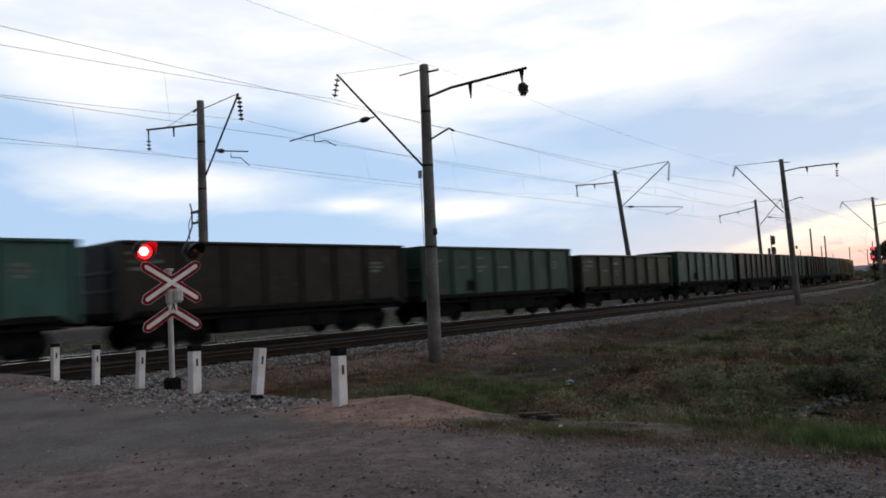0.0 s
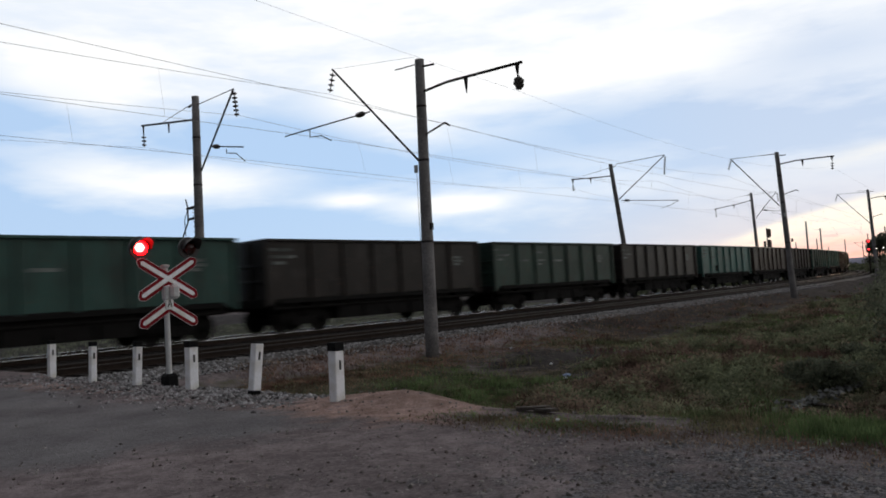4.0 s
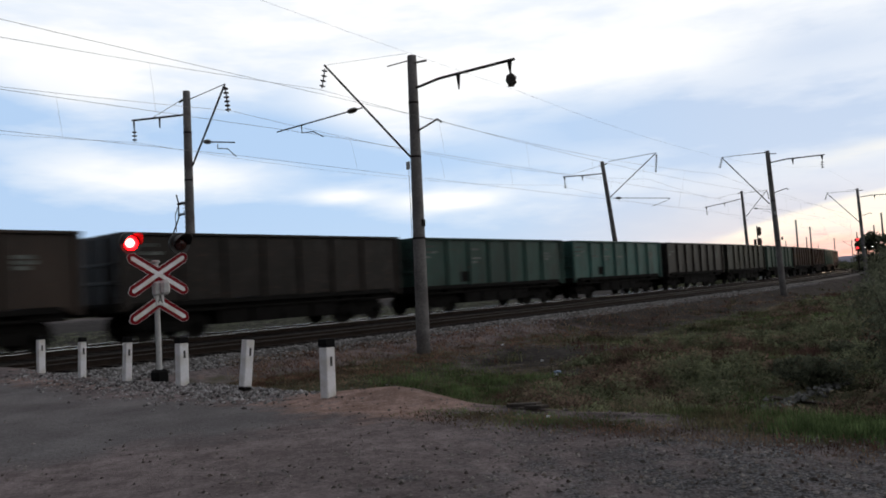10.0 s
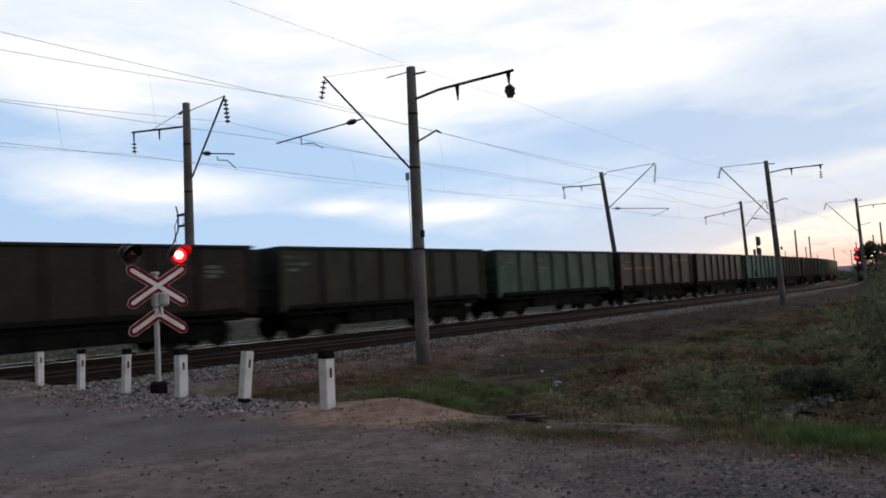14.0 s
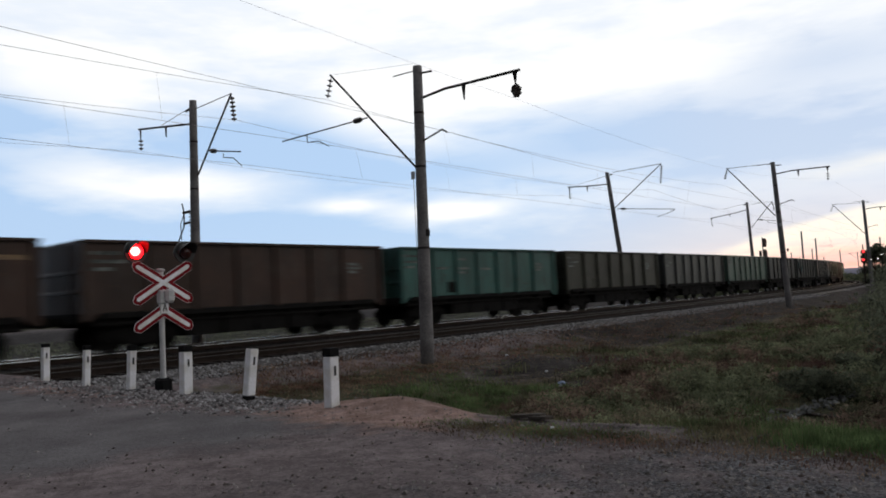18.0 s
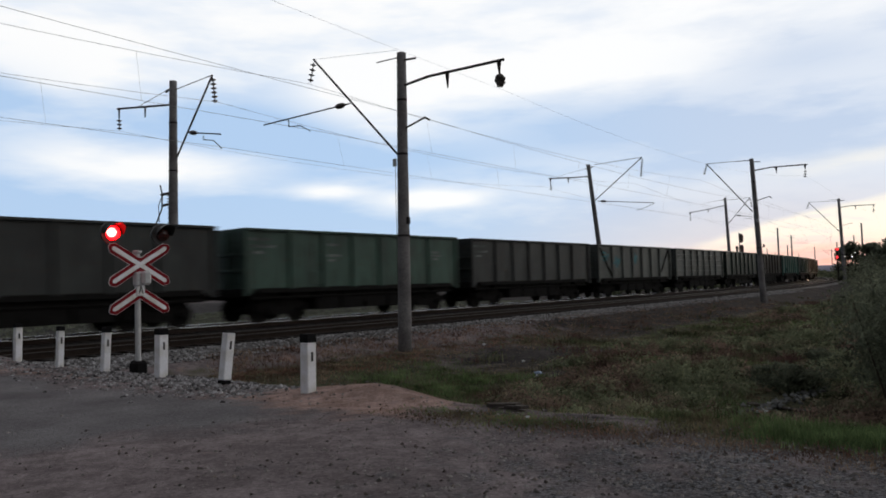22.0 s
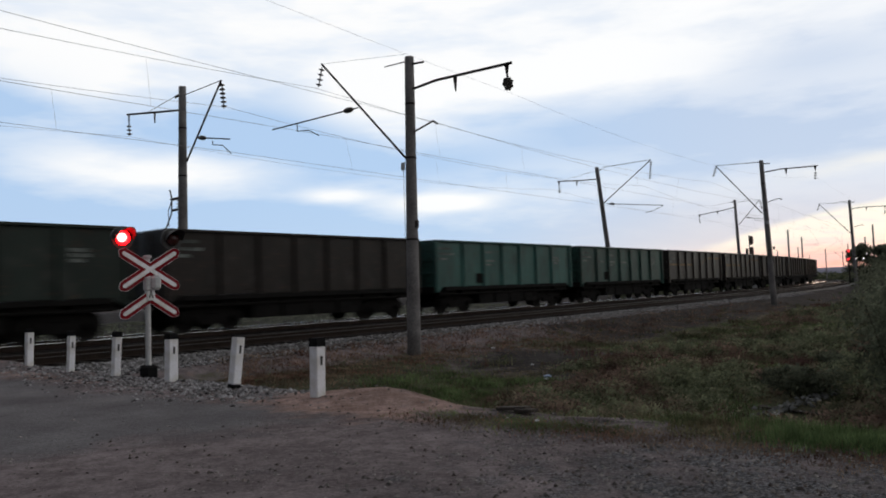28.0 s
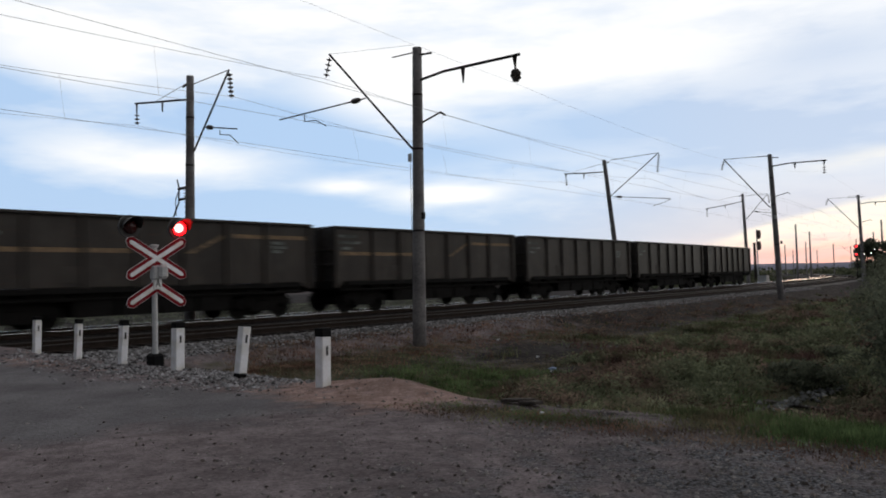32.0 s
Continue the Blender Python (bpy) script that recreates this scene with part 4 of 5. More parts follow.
NEAR_POINTS = (-21.5, 18.03, 57.49, 101.6, 140, 180, 230)
FAR_POINTS = (-22.5, 17.16, 54.45, 93.6, 132, 172, 222)
mess_n = [(u, 3.95 if i % 2 else 4.3, 8.62) for i, u in enumerate(NEAR_POINTS)]
mess_f = [(u, -0.3 if i % 2 else 0.1, 8.55) for i, u in enumerate(FAR_POINTS)]
for name, pts, sag in (("near", mess_n, 0.55), ("far", mess_f, 0.7)):
    mw = hung("messenger_wire", "thin grey messenger wire sagging between the masts", pts, [sag] * 6, 0.007)
    v0 = NEAR if name == "near" else 0.0
    z0 = 6.84 if name == "near" else 6.69
    con = [(u, v0 + (0.25 if i % 2 else -0.25), z0) for i, (u, _, _) in enumerate(pts)]
    hung("contact_wire", "thin grey contact wire above the track", con, [0.05] * 6, 0.007)
    for (a, b, c), (d, e, f), (ca, cb, cc), (cd, ce, cf) in zip(pts[:5], pts[1:], con, con[1:]):
        for i in range(1, 6):
            q = i / 6
            top = c + (f - c) * q - sag * 4 * q * (1 - q)
            p0, p1 = line(a + (d - a) * q, b + (e - b) * q, top), line(ca + (cd - ca) * q, cb + (ce - cb) * q, cc - 0.05 * 4 * q * (1 - q))
            part("dropper", tube(B(), p0, p1, 0.0035, n=4), WIRE, mw)
hung("feeder_wire", "dark feeder wire strung along the masts", [(-21.5, 9.4, 7.75), (18.06, 9.45, 6.46), (57.49, 9.0, 6.45), (101.6, 9.1, 6.5)], [0.2, 0.4, 0.4], 0.0055, WIRE)
hung("feeder_wire", "thin feeder wire strung along the masts", [(-21.5, 12.3, 9.8), (18.03, 12.3, 6.86), (57.49, 11.6, 8.2), (101.6, 11.7, 8.2), (140, 11.7, 8.0)], [0.45, 0.9, 0.6, 0.6], 0.0028)
hung("feeder_wire", "thin grey feeder wire strung along the masts", [(-22.5, -7.75, 8.5), (17.16, -7.75, 8.55), (54.45, -7.75, 9.1), (93.3, -7.75, 9.1), (132, -7.75, 9.0)], [0.6] * 4, 0.006)


# ---- the level crossing: guide posts ----
def guide_post(u, v, h, lean, cap, foot, wide=0.085):
    x, y, _ = line(u, v)
    p = empty("guide_post", pose(x, y, ground_z(u, v), lean[0], lean[1], heading(u)))
    z0 = 0.06 if foot else -0.12
    shaft = box(B(), -wide, wide, -wide, wide, z0, h - cap, 0.012)
    s = part("shaft", shaft, WHITE, p, "whitewashed concrete shaft")
    if foot:
        part("foot", box(B(), -wide, wide, -wide, wide, -0.15, 0.06, 0.01), TAR, p, "black tarred foot")
    part("cap", box(B(), -wide - 0.002, wide + 0.002, -wide - 0.002, wide + 0.002, h - cap, h, 0.006), TAR, p, "black painted cap")
    part("reflector", box(B(), -0.018, 0.018, -wide - 0.008, -wide, h - cap - 0.24, h - cap - 0.12, 0.004), BLACK, p, "small dark reflector slot")
    return tagged(p, "white concrete guide post with a black cap", "post", "guide posts at the crossing")


guide_post(6.96, 7.0, 0.79, (0, 1), 0.08, False, 0.07)
guide_post(6.69, 9.56, 0.78, (0, 2), 0.09, False, 0.058)
guide_post(6.64, 11.41, 0.79, (0, 3), 0.10, False, 0.062)
guide_post(6.70, 13.12, 0.785, (0, 1), 0.10, False, 0.08)
guide_post(6.63, 14.93, 0.765, (2, 6), 0.015, True, 0.07)
guide_post(6.47, 16.96, 0.745, (0, 1), 0.11, False, 0.075)


# ---- the level crossing: flashing lights and crossing boards ----
LENS_LIT = glowing("lit_red_lens", (1.0, 0.03, 0.04), 1.0)


def hot_spot(m):
    """The bulb shows as a paler, stronger spot in the middle of the lens."""
    nt = m.node_tree
    b, N, Lk = nt.nodes["Principled BSDF"], nt.nodes.new, nt.links.new
    xyz, r, c = N("ShaderNodeSeparateXYZ"), N("ShaderNodeMapRange"), N("ShaderNodeMix")
    Lk(N("ShaderNodeTexCoord").outputs["Object"], xyz.inputs[0])
    Lk(xyz.outputs[1], r.inputs[0])
    for i, q in enumerate((-0.096, -0.128, 0.0, 1.0)):
        r.inputs[i + 1].default_value = q
    c.data_type = "RGBA"
    Lk(r.outputs[0], c.inputs[0])
    c.inputs[6].default_value, c.inputs[7].default_value = (14.0, 0.03, 0.05, 1), (30.0, 5.0, 4.2, 1)
    Lk(c.outputs[2], b.inputs["Emission Color"])


hot_spot(LENS_LIT)
LENS_DARK = material("dark_red_lens", (0.03, 0.006, 0.006), 0.25, vary=0.1)
DRUMS = []


def star(c, arms, h, tuck):
    """Outline of boards that meet at c: arms are (x, z) tips in turning order, h the half width, tuck the inset of the tips."""
    c, pts = Vector(c), []
    ways = [(Vector(q) - c) for q in arms]
    for i, w in enumerate(ways):
        l, e, f = w.length - tuck, w.normalized(), ways[(i + 1) % len(ways)].normalized()
        n = Vector((-e.y, e.x))
        for p, q in ((l - 0.8 * h, -h), (l, -0.3 * h), (l, 0.3 * h), (l - 0.8 * h, h)):
            pts.append(c + e * p + n * q)
        sine = e.x * f.y - e.y * f.x
        pts.append(c + (e + f) * (h / sine))
    return [(p.x, p.y) for p in pts]


def boards(name, c, arms, half, y, parent):
    """White boards in one sheet with a red band inside the edge."""
    b = part(name, plate(B(), star(c, arms, half, 0.0), y, y + 0.012), WHITE, parent, "white board with a red band inside its edge")
    part("red_band", plate(B(), star(c, arms, half * 0.95, half * 0.05), y - 0.003, y), RED, b, "dark red painted band")
    part("white_field", plate(B(), star(c, arms, half * 0.37, half * 0.66), y - 0.006, y - 0.003), WHITE, b, "white reflective field")
    return b


def crossing_signal(u, v):
    x, y, _ = line(u, v)
    # local x along the track, -y faces the road's traffic
    s = empty("crossing_signal", pose(x, y, 0, 0, 0, heading(u)))
    g = ground_z(u, v)
    part("foot", box(B(), -0.12, 0.12, -0.12, 0.12, g - 0.15, g + 0.24, 0.04), TAR, s, "black tarred concrete foot")
    part("pole", tube(B(), (0, 0, g + 0.1), (0, 0, 1.95), 0.046, n=14), GREY, s, "grey painted steel pole", smooth=False)
    part("pole_cap", lathe(B(), [(0.05, 1.94), (0.075, 1.96), (0.075, 1.99), (0.03, 2.0)], 12), GREY, s)
    boards("saltire_board", (0, 1.75), ((0.55, 1.42), (0.555, 2.085), (-0.55, 2.075), (-0.545, 1.415)), 0.098, -0.09, s)
    boards("chevron_board", (0, 1.275), ((0.54, 0.935), (-0.54, 0.945)), 0.098, -0.085, s)
    b = part("bracket", box(B(), -0.075, 0.075, -0.115, -0.04, 1.21, 1.39, 0.01), WHITE, s, "white bracket between the lower boards")
    bm = B()
    for q in ([(-0.045, 1.25), (-0.028, 1.25), (0.009, 1.38), (-0.009, 1.38)], [(0.028, 1.25), (0.045, 1.25), (0.009, 1.38), (-0.009, 1.38)]):
        plate(bm, q, -0.119, -0.115)
    box(bm, -0.03, 0.03, -0.119, -0.1155, 1.287, 1.304)
    part("letter", bm, BLACK, b, "black letter A")
    part("bell_box", box(B(), -0.03, 0.145, -0.24, -0.115, 1.39, 1.64, 0.045), GREY, s, "grey rounded bell housing")
    part("relay_box", box(B(), -0.11, 0.02, -0.16, -0.03, 1.38, 1.62, 0.02), GREY, s, "grey terminal box")
    for e in (-1, 1):
        bm = tube(B(), (0, 0.02, 1.78), (e * 0.44, 0.02, 2.03), 0.022, n=8)
        tube(bm, (e * 0.44, 0.02, 2.02), (e * 0.46, 0.02, 2.24), 0.022, n=8)
        part("lamp_arm", bm, BLACK, s, "black bent arm of the lamp")
    for lx in (-0.46, 0.46):
        z = 2.29
        face = part("background_disc", plate(B(), [(lx + 0.2 * math.cos(i * math.pi / 12), z + 0.2 * math.sin(i * math.pi / 12)) for i in range(24)], -0.04, 0.0), BLACK, s, "round black background plate")
        rot = Matrix.Rotation(math.pi / 2, 3, "X")
        part("lamp_body", lathe(B(), [(0.14, -0.16), (0.155, -0.1), (0.155, 0.0), (0.10, 0.0)], 16, at=(lx, -0.04, z), turn=rot), BLACK, s)
        bm = B()
        n = 14
        rows = []
        for i in range(n + 1):
            a = math.radians(-8 + 196 * i / n)
            l = 0.09 + 0.2 * max(0.0, math.sin(a))
            rows.append([bm.verts.new((lx + r * math.cos(a), yy, z + r * math.sin(a))) for r, yy in ((0.150, -0.04), (0.165, -0.04 - l), (0.157, -0.04 - l), (0.142, -0.04))])
        for p, q in zip(rows, rows[1:]):
            for j in range(4):
                bm.faces.new((p[j], q[j], q[(j + 1) % 4], p[(j + 1) % 4]))
        bm.faces.new(rows[0])
        bm.faces.new(rows[-1][::-1])
        part("visor", bm, BLACK, s, "black lamp hood")
        # added drum, not a real lamp part: its glowing half turns away for off
        drum = empty("lamp_drum")
        drum.parent, drum.matrix_basis = s, pose(lx, -0.02, z)
        for name, mat, lo in (("lit_lens", LENS_LIT, math.pi), ("dark_lens", LENS_DARK, 0.0)):
            bm = B()
            rings = []
            for i in range(7):
                t = math.pi * i / 6
                rings.append([bm.verts.new((0.13 * math.sin(t) * math.cos(lo + math.pi * j / 10), 0.13 * math.sin(t) * math.sin(lo + math.pi * j / 10), 0.13 * math.cos(t))) for j in range(11)])
            for p, q in zip(rings, rings[1:]):
                for j in range(10):
                    try:
                        bm.faces.new((p[j], q[j], q[j + 1], p[j + 1]))
                    except ValueError:
                        pass
            bmesh.ops.remove_doubles(bm, verts=bm.verts, dist=1e-4)
            bmesh.ops.recalc_face_normals(bm, faces=bm.faces)
            part(name, bm, mat, drum, "glowing red lamp lens" if lo else "unlit dark red lens")
        DRUMS.append(drum)
    return tagged(s, "level crossing signal with crossed boards and two red lamps", "crossing signal")


signal = crossing_signal(6.88, 12.1)

# ---- sleepers ----
def sleepers():
    bm = box(B(), -0.125, 0.125, -1.35, 1.35, -0.19, 0.0, 0.012)
    me = mesh_of("sleeper", bm, SLEEPER)
    for v, z in ((0.0, -0.175), (NEAR, LOW - 0.175)):
        for i in range(130):
            u = 7.9 + i * 0.545
            share("sleeper", me, ballast, pose(*line(u, v, z - 0.005 + 0.01 * noise.noise((u, v, 0))), 0, 0, heading(u) + 1.2 * noise.noise((u * 3, v, 1))))
    rest = B()
    for v, z in ((0.0, -0.18), (NEAR, LOW - 0.18)):
        for i in range(380):
            u = 7.9 + (130 + i) * 0.545
            n0 = len(rest.verts)
            box(rest, -0.125, 0.125, -1.35, 1.35, -0.19, 0.0)
            rest.verts.ensure_lookup_table()
            m = pose(*line(u, v, z), 0, 0, heading(u))
            for q in rest.verts[n0:]:
                q.co = m @ q.co
    tagged(part("far_sleepers", rest, SLEEPER, ballast, "dark sleepers further down the line"), kind="stuff")


sleepers()


# ---- stones ----
STONE = material("crushed_stone", (0.17, 0.165, 0.165), 0.92, vary=0.3, grain=20, stain=8, tint=(0.09, 0.08, 0.075), spread=0.5)


def island_material(name, dark, light, rough=0.9, patch=None, patch_scale=0.35, leafy=False, mottle=0.0):
    """For joined small pieces: each takes its own tone between dark and light, with broad patches of a second pair."""
    m = bpy.data.materials.new(name)
    m.use_nodes = True
    nt = m.node_tree
    p = nt.nodes["Principled BSDF"]
    N, Lk = nt.nodes.new, nt.links.new
    p.inputs["Roughness"].default_value = rough
    p.inputs["Specular IOR Level"].default_value = 0.04
    g = N("ShaderNodeNewGeometry")

    def mix(fac, a, c):
        n = N("ShaderNodeMix")
        n.data_type = "RGBA"
        for q, i in ((fac, 0), (a, 6), (c, 7)):
            if isinstance(q, tuple):
                n.inputs[i].default_value = (*q, 1)
            else:
                Lk(q, n.inputs[i])
        return n.outputs[2]

    col = mix(g.outputs["Random Per Island"], dark, light)
    if patch:
        co = N("ShaderNodeTexCoord").outputs["Object"]
        n = N("ShaderNodeTexNoise")
        n.inputs["Scale"].default_value, n.inputs["Detail"].default_value = patch_scale, 3.0
        Lk(co, n.inputs["Vector"])
        r = N("ShaderNodeMapRange")
        Lk(n.outputs["Fac"], r.inputs[0])
        for i, q in enumerate((0.45, 0.58, 0.0, 1.0)):
            r.inputs[i + 1].default_value = q
        col = mix(r.outputs[0], col, mix(g.outputs["Random Per Island"], *patch))
    if mottle:
        n2, r2, hs = N("ShaderNodeTexNoise"), N("ShaderNodeMapRange"), N("ShaderNodeHueSaturation")
        n2.inputs["Scale"].default_value, n2.inputs["Detail"].default_value, n2.inputs["Roughness"].default_value = mottle, 4.0, 0.65
        Lk(N("ShaderNodeTexCoord").outputs["Object"], n2.inputs["Vector"])
        Lk(n2.outputs["Fac"], r2.inputs[0])
        for i, q in enumerate((0.36, 0.64, 0.36, 1.6)):
            r2.inputs[i + 1].default_value = q
        Lk(r2.outputs[0], hs.inputs["Value"])
        Lk(col, hs.inputs["Color"])
        col = hs.outputs[0]
    Lk(col, p.inputs["Base Color"])
    if leafy:
        # thin blades let the low light through
        tr, mx = N("ShaderNodeBsdfTranslucent"), N("ShaderNodeMixShader")
        Lk(col, tr.inputs["Color"])
        mx.inputs[0].default_value = 0.5
        Lk(p.outputs[0], mx.inputs[1])
        Lk(tr.outputs[0], mx.inputs[2])
        Lk(mx.outputs[0], nt.nodes["Material Output"].inputs["Surface"])
    return m


GRAVEL = island_material("gravel_stones", (0.030, 0.028, 0.029), (0.36, 0.355, 0.37))
GRIT = island_material("road_grit", (0.055, 0.05, 0.048), (0.28, 0.26, 0.255))
CLOD = island_material("dark_clods", (0.045, 0.036, 0.034), (0.20, 0.17, 0.16))
rnd = np.random.default_rng(5)


def stone_shape():
    """A rough eight-sided pebble as unit points and faces."""
    pts = np.array([(1, 0, 0), (-1, 0, 0), (0, 1, 0), (0, -1, 0), (0, 0, 1), (0, 0, -1)], float)
    fs = np.array([(0, 2, 4), (2, 1, 4), (1, 3, 4), (3, 0, 4), (2, 0, 5), (1, 2, 5), (3, 1, 5), (0, 3, 5)])
    return pts, fs


def scatter(name, spots, sizes, mat, label, category):
    """Many small stones as one object."""
    pts, fs = stone_shape()
    n = len(spots)
    q = pts[None] * (0.65 + 0.7 * rnd.random((n, 6, 1))) + 0.25 * (rnd.random((n, 6, 3)) - 0.5)
    a = rnd.random(n) * 6.28
    c, s = np.cos(a), np.sin(a)
    x = q[:, :, 0] * c[:, None] - q[:, :, 1] * s[:, None]
    y = q[:, :, 0] * s[:, None] + q[:, :, 1] * c[:, None]
    q = np.stack([x, y, q[:, :, 2] * 0.7], 2) * np.array(sizes)[:, None, None] + np.array(spots)[:, None, :]
    faces = (fs[None] + (np.arange(n) * 6)[:, None, None]).reshape(-1, 3)
    me = bpy.data.meshes.new(name)
    me.from_pydata(q.reshape(-1, 3).tolist(), [], faces.tolist())
    me.materials.append(mat)
    return tagged(new(name, me), label, category, kind="stuff")


def bed_z(u, v):
    """The top of the ballast, or of the ground where that is higher."""
    b = ramp(v, (5.0, -0.35), (5.95, -0.36), (6.9, -0.72)) if 5.0 < v < 6.9 else -9
    return max(b, ground_z(u, v))


def pebbles():
    spots, sizes = [], []
    for _ in range(9000):
        u = 7.8 + 70 * rnd.random() ** 1.8
        v = 5.35 + 1.9 * rnd.random()
        spots.append((*line(u, v)[:2], bed_z(u, v) + 0.005))
        sizes.append(0.024 + 0.036 * rnd.random())
    scatter("ballast_stones", spots, sizes, GRAVEL, "loose grey crushed stones along the ballast shoulder", "stones")
    spots, sizes = [], []
    while len(spots) < 3000:
        u, v = 4.8 + 4.4 * rnd.random(), 6.3 + 10.2 * rnd.random()
        if rnd.random() > math.exp(-((u - 6.75) / 0.85) ** 2) * ramp(v, (6, 0.2), (10.5, 0.3), (12, 1), (15.4, 1), (16.6, 0.1)):
            continue
        spots.append((*line(u, v)[:2], ground_z(u, v) + 0.004))
        sizes.append(0.012 + 0.036 * rnd.random() ** 1.6)
    scatter("gravel_heap", spots, sizes, GRAVEL, "loose grey gravel round the guide posts", "gravel")
    spots, sizes = [], []
    while len(spots) < 13000:
        u, v = -3.5 + 10.5 * rnd.random(), 13 + 12 * rnd.random()
        zn = zones(u, v)
        if rnd.random() > (zn[1] * 0.95 + 0.05) * (1 - 0.9 * zn[3]):
            continue
        spots.append((*line(u, v)[:2], ground_z(u, v) + 0.001))
        sizes.append(0.004 + 0.021 * rnd.random() ** 2.4)
    scatter("road_grit", spots, sizes, GRIT, "small loose stones strewn over the dirt road", "gravel")
    spots, sizes = [], []
    while len(spots) < 2000:
        u, v = -3.5 + 10 * rnd.random(), 14 + 10.5 * rnd.random()
        zn = zones(u, v)
        if rnd.random() < (0.15 + 0.85 * zn[1]) * (1 - zn[3]) ** 2:
            spots.append((*line(u, v)[:2], ground_z(u, v) + 0.004))
            sizes.append(0.005 + 0.018 * rnd.random() ** 2.5)
    scatter("dirt_clods", spots, sizes, CLOD, "dark earth clods strewn over the road", "clods")
    shapes = []
    pts, fs = stone_shape()
    for i in range(6):
        q = pts * (0.65 + 0.7 * rnd.random((6, 1))) + 0.25 * (rnd.random((6, 3)) - 0.5)
        me = bpy.data.meshes.new("stone")
        me.from_pydata((q * (1, 1, 0.75)).tolist(), [], fs.tolist())
        me.materials.append(STONE)
        shapes.append(me)
    for i in range(290):
        u, v = 7.8 + 16 * rnd.random(), 5.4 + 1.5 * rnd.random()
        s = 0.035 + 0.03 * rnd.random()
        m = pose(*line(u, v)[:2], bed_z(u, v) + s * 0.4, 0, 0, 360 * rnd.random()) @ Matrix.Diagonal((s, s, s, 1))
        share("stone", shapes[i % 6], ballast, m)


pebbles()

# ---- turf and weeds ----
GREEN = island_material("meadow_grass", (0.092, 0.122, 0.060), (0.160, 0.198, 0.096), patch=((0.100, 0.088, 0.058), (0.195, 0.160, 0.105)), patch_scale=0.5, leafy=True, mottle=1.1)
FRESH = island_material("fresh_grass", (0.062, 0.098, 0.043), (0.140, 0.195, 0.085), leafy=True, mottle=1.6)
DRY = island_material("dry_grass", (0.125, 0.088, 0.066), (0.245, 0.180, 0.128), patch=((0.115, 0.068, 0.055), (0.215, 0.128, 0.095)), patch_scale=0.8, leafy=True, mottle=1.5)
WEED = island_material("dark_weeds", (0.045, 0.055, 0.032), (0.110, 0.115, 0.065), patch=((0.076, 0.045, 0.042), (0.130, 0.076, 0.068)), patch_scale=0.6, leafy=True, mottle=0.9)
LEAF = island_material("shrub_leaves", (0.045, 0.053, 0.036), (0.110, 0.122, 0.075), leafy=True)
DARK_LEAF = island_material("dark_shrub_leaves", (0.078, 0.088, 0.068), (0.168, 0.184, 0.130), leafy=True, mottle=0.9)
BARK = material("bark", (0.05, 0.04, 0.032), 0.95, bump=0.6, bump_scale=40)


def blades(name, roots, heights, widths, per, mat, label, spread=0.08, droop=0.5):
    """Tufts of bent blades as one object: each blade a tapering strip of three faces."""
    n = len(roots)
    roots = np.repeat(np.array(roots, float), per, 0)
    h = np.repeat(np.array(heights, float), per) * (0.5 + 0.7 * rnd.random(n * per))
    w = np.repeat(np.array(widths, float), per) * (0.7 + 0.6 * rnd.random(n * per))
    a = rnd.random(n * per) * 6.283
    off = rnd.normal(0, spread, (n * per, 2))
    d = np.stack([np.cos(a), np.sin(a)], 1)
    side = np.stack([-np.sin(a), np.cos(a)], 1)
    lean = (0.1 + droop * rnd.random(n * per)) * h
    rows = []
    for f, ww in ((0.0, 1.0), (0.55, 0.75), (1.0, 0.06)):
        c = roots.copy()
        c[:, :2] += off + d * (lean * f * f)[:, None]
        c[:, 2] += h * (f - 0.25 * f * f * (lean / h)) - (0.02 if f == 0 else 0)
        for s in (-1, 1):
            p = c.copy()
            p[:, :2] += side * (s * 0.5 * w * ww)[:, None]
            rows.append(p)
    verts = np.stack(rows, 1).reshape(-1, 3)
    base = (np.arange(n * per) * 6)[:, None, None]
    q = np.array([[0, 1, 3, 2], [2, 3, 5, 4]])[None]
    return tagged(new(name, quick_mesh(name, verts, (q + base).reshape(-1, 4), mat)), label, "grass", kind="stuff")


def quick_mesh(name, verts, quads, mat):
    me = bpy.data.meshes.new(name)
    me.vertices.add(len(verts))
    me.vertices.foreach_set("co", verts.astype(np.float32).ravel())
    me.loops.add(len(quads) * 4)
    me.loops.foreach_set("vertex_index", quads.astype(np.int32).ravel())
    me.polygons.add(len(quads))
    me.polygons.foreach_set("loop_start", np.arange(len(quads), dtype=np.int32) * 4)
    me.update(calc_edges=True)
    me.materials.append(mat)
    return me


def sown(count, r0, r1, a0, a1, accept):
    """Places spread evenly over the picture's ground: thick near the road, thin far off."""
    out = []
    tries = 0
    while len(out) < count and tries < count * 12:
        tries += 1
        r = math.exp(math.log(r0) + (math.log(r1) - math.log(r0)) * rnd.random())
        a = radians(a0 + (a1 - a0) * rnd.random())
        x, y = r * math.sin(a), r * math.cos(a)
        u, v = local(x, y)
        k = accept(u, v)
        if k and rnd.random() < k:
            out.append((x, y, ground_z(u, v), r, u, v))
    return out


def turf_here(u, v):
    if v < 7.2:
        return 0.0
    if 13.8 < u < 18.2 and 19.5 < v < 20.9:
        return 0.15
    return zones(u, v)[0]


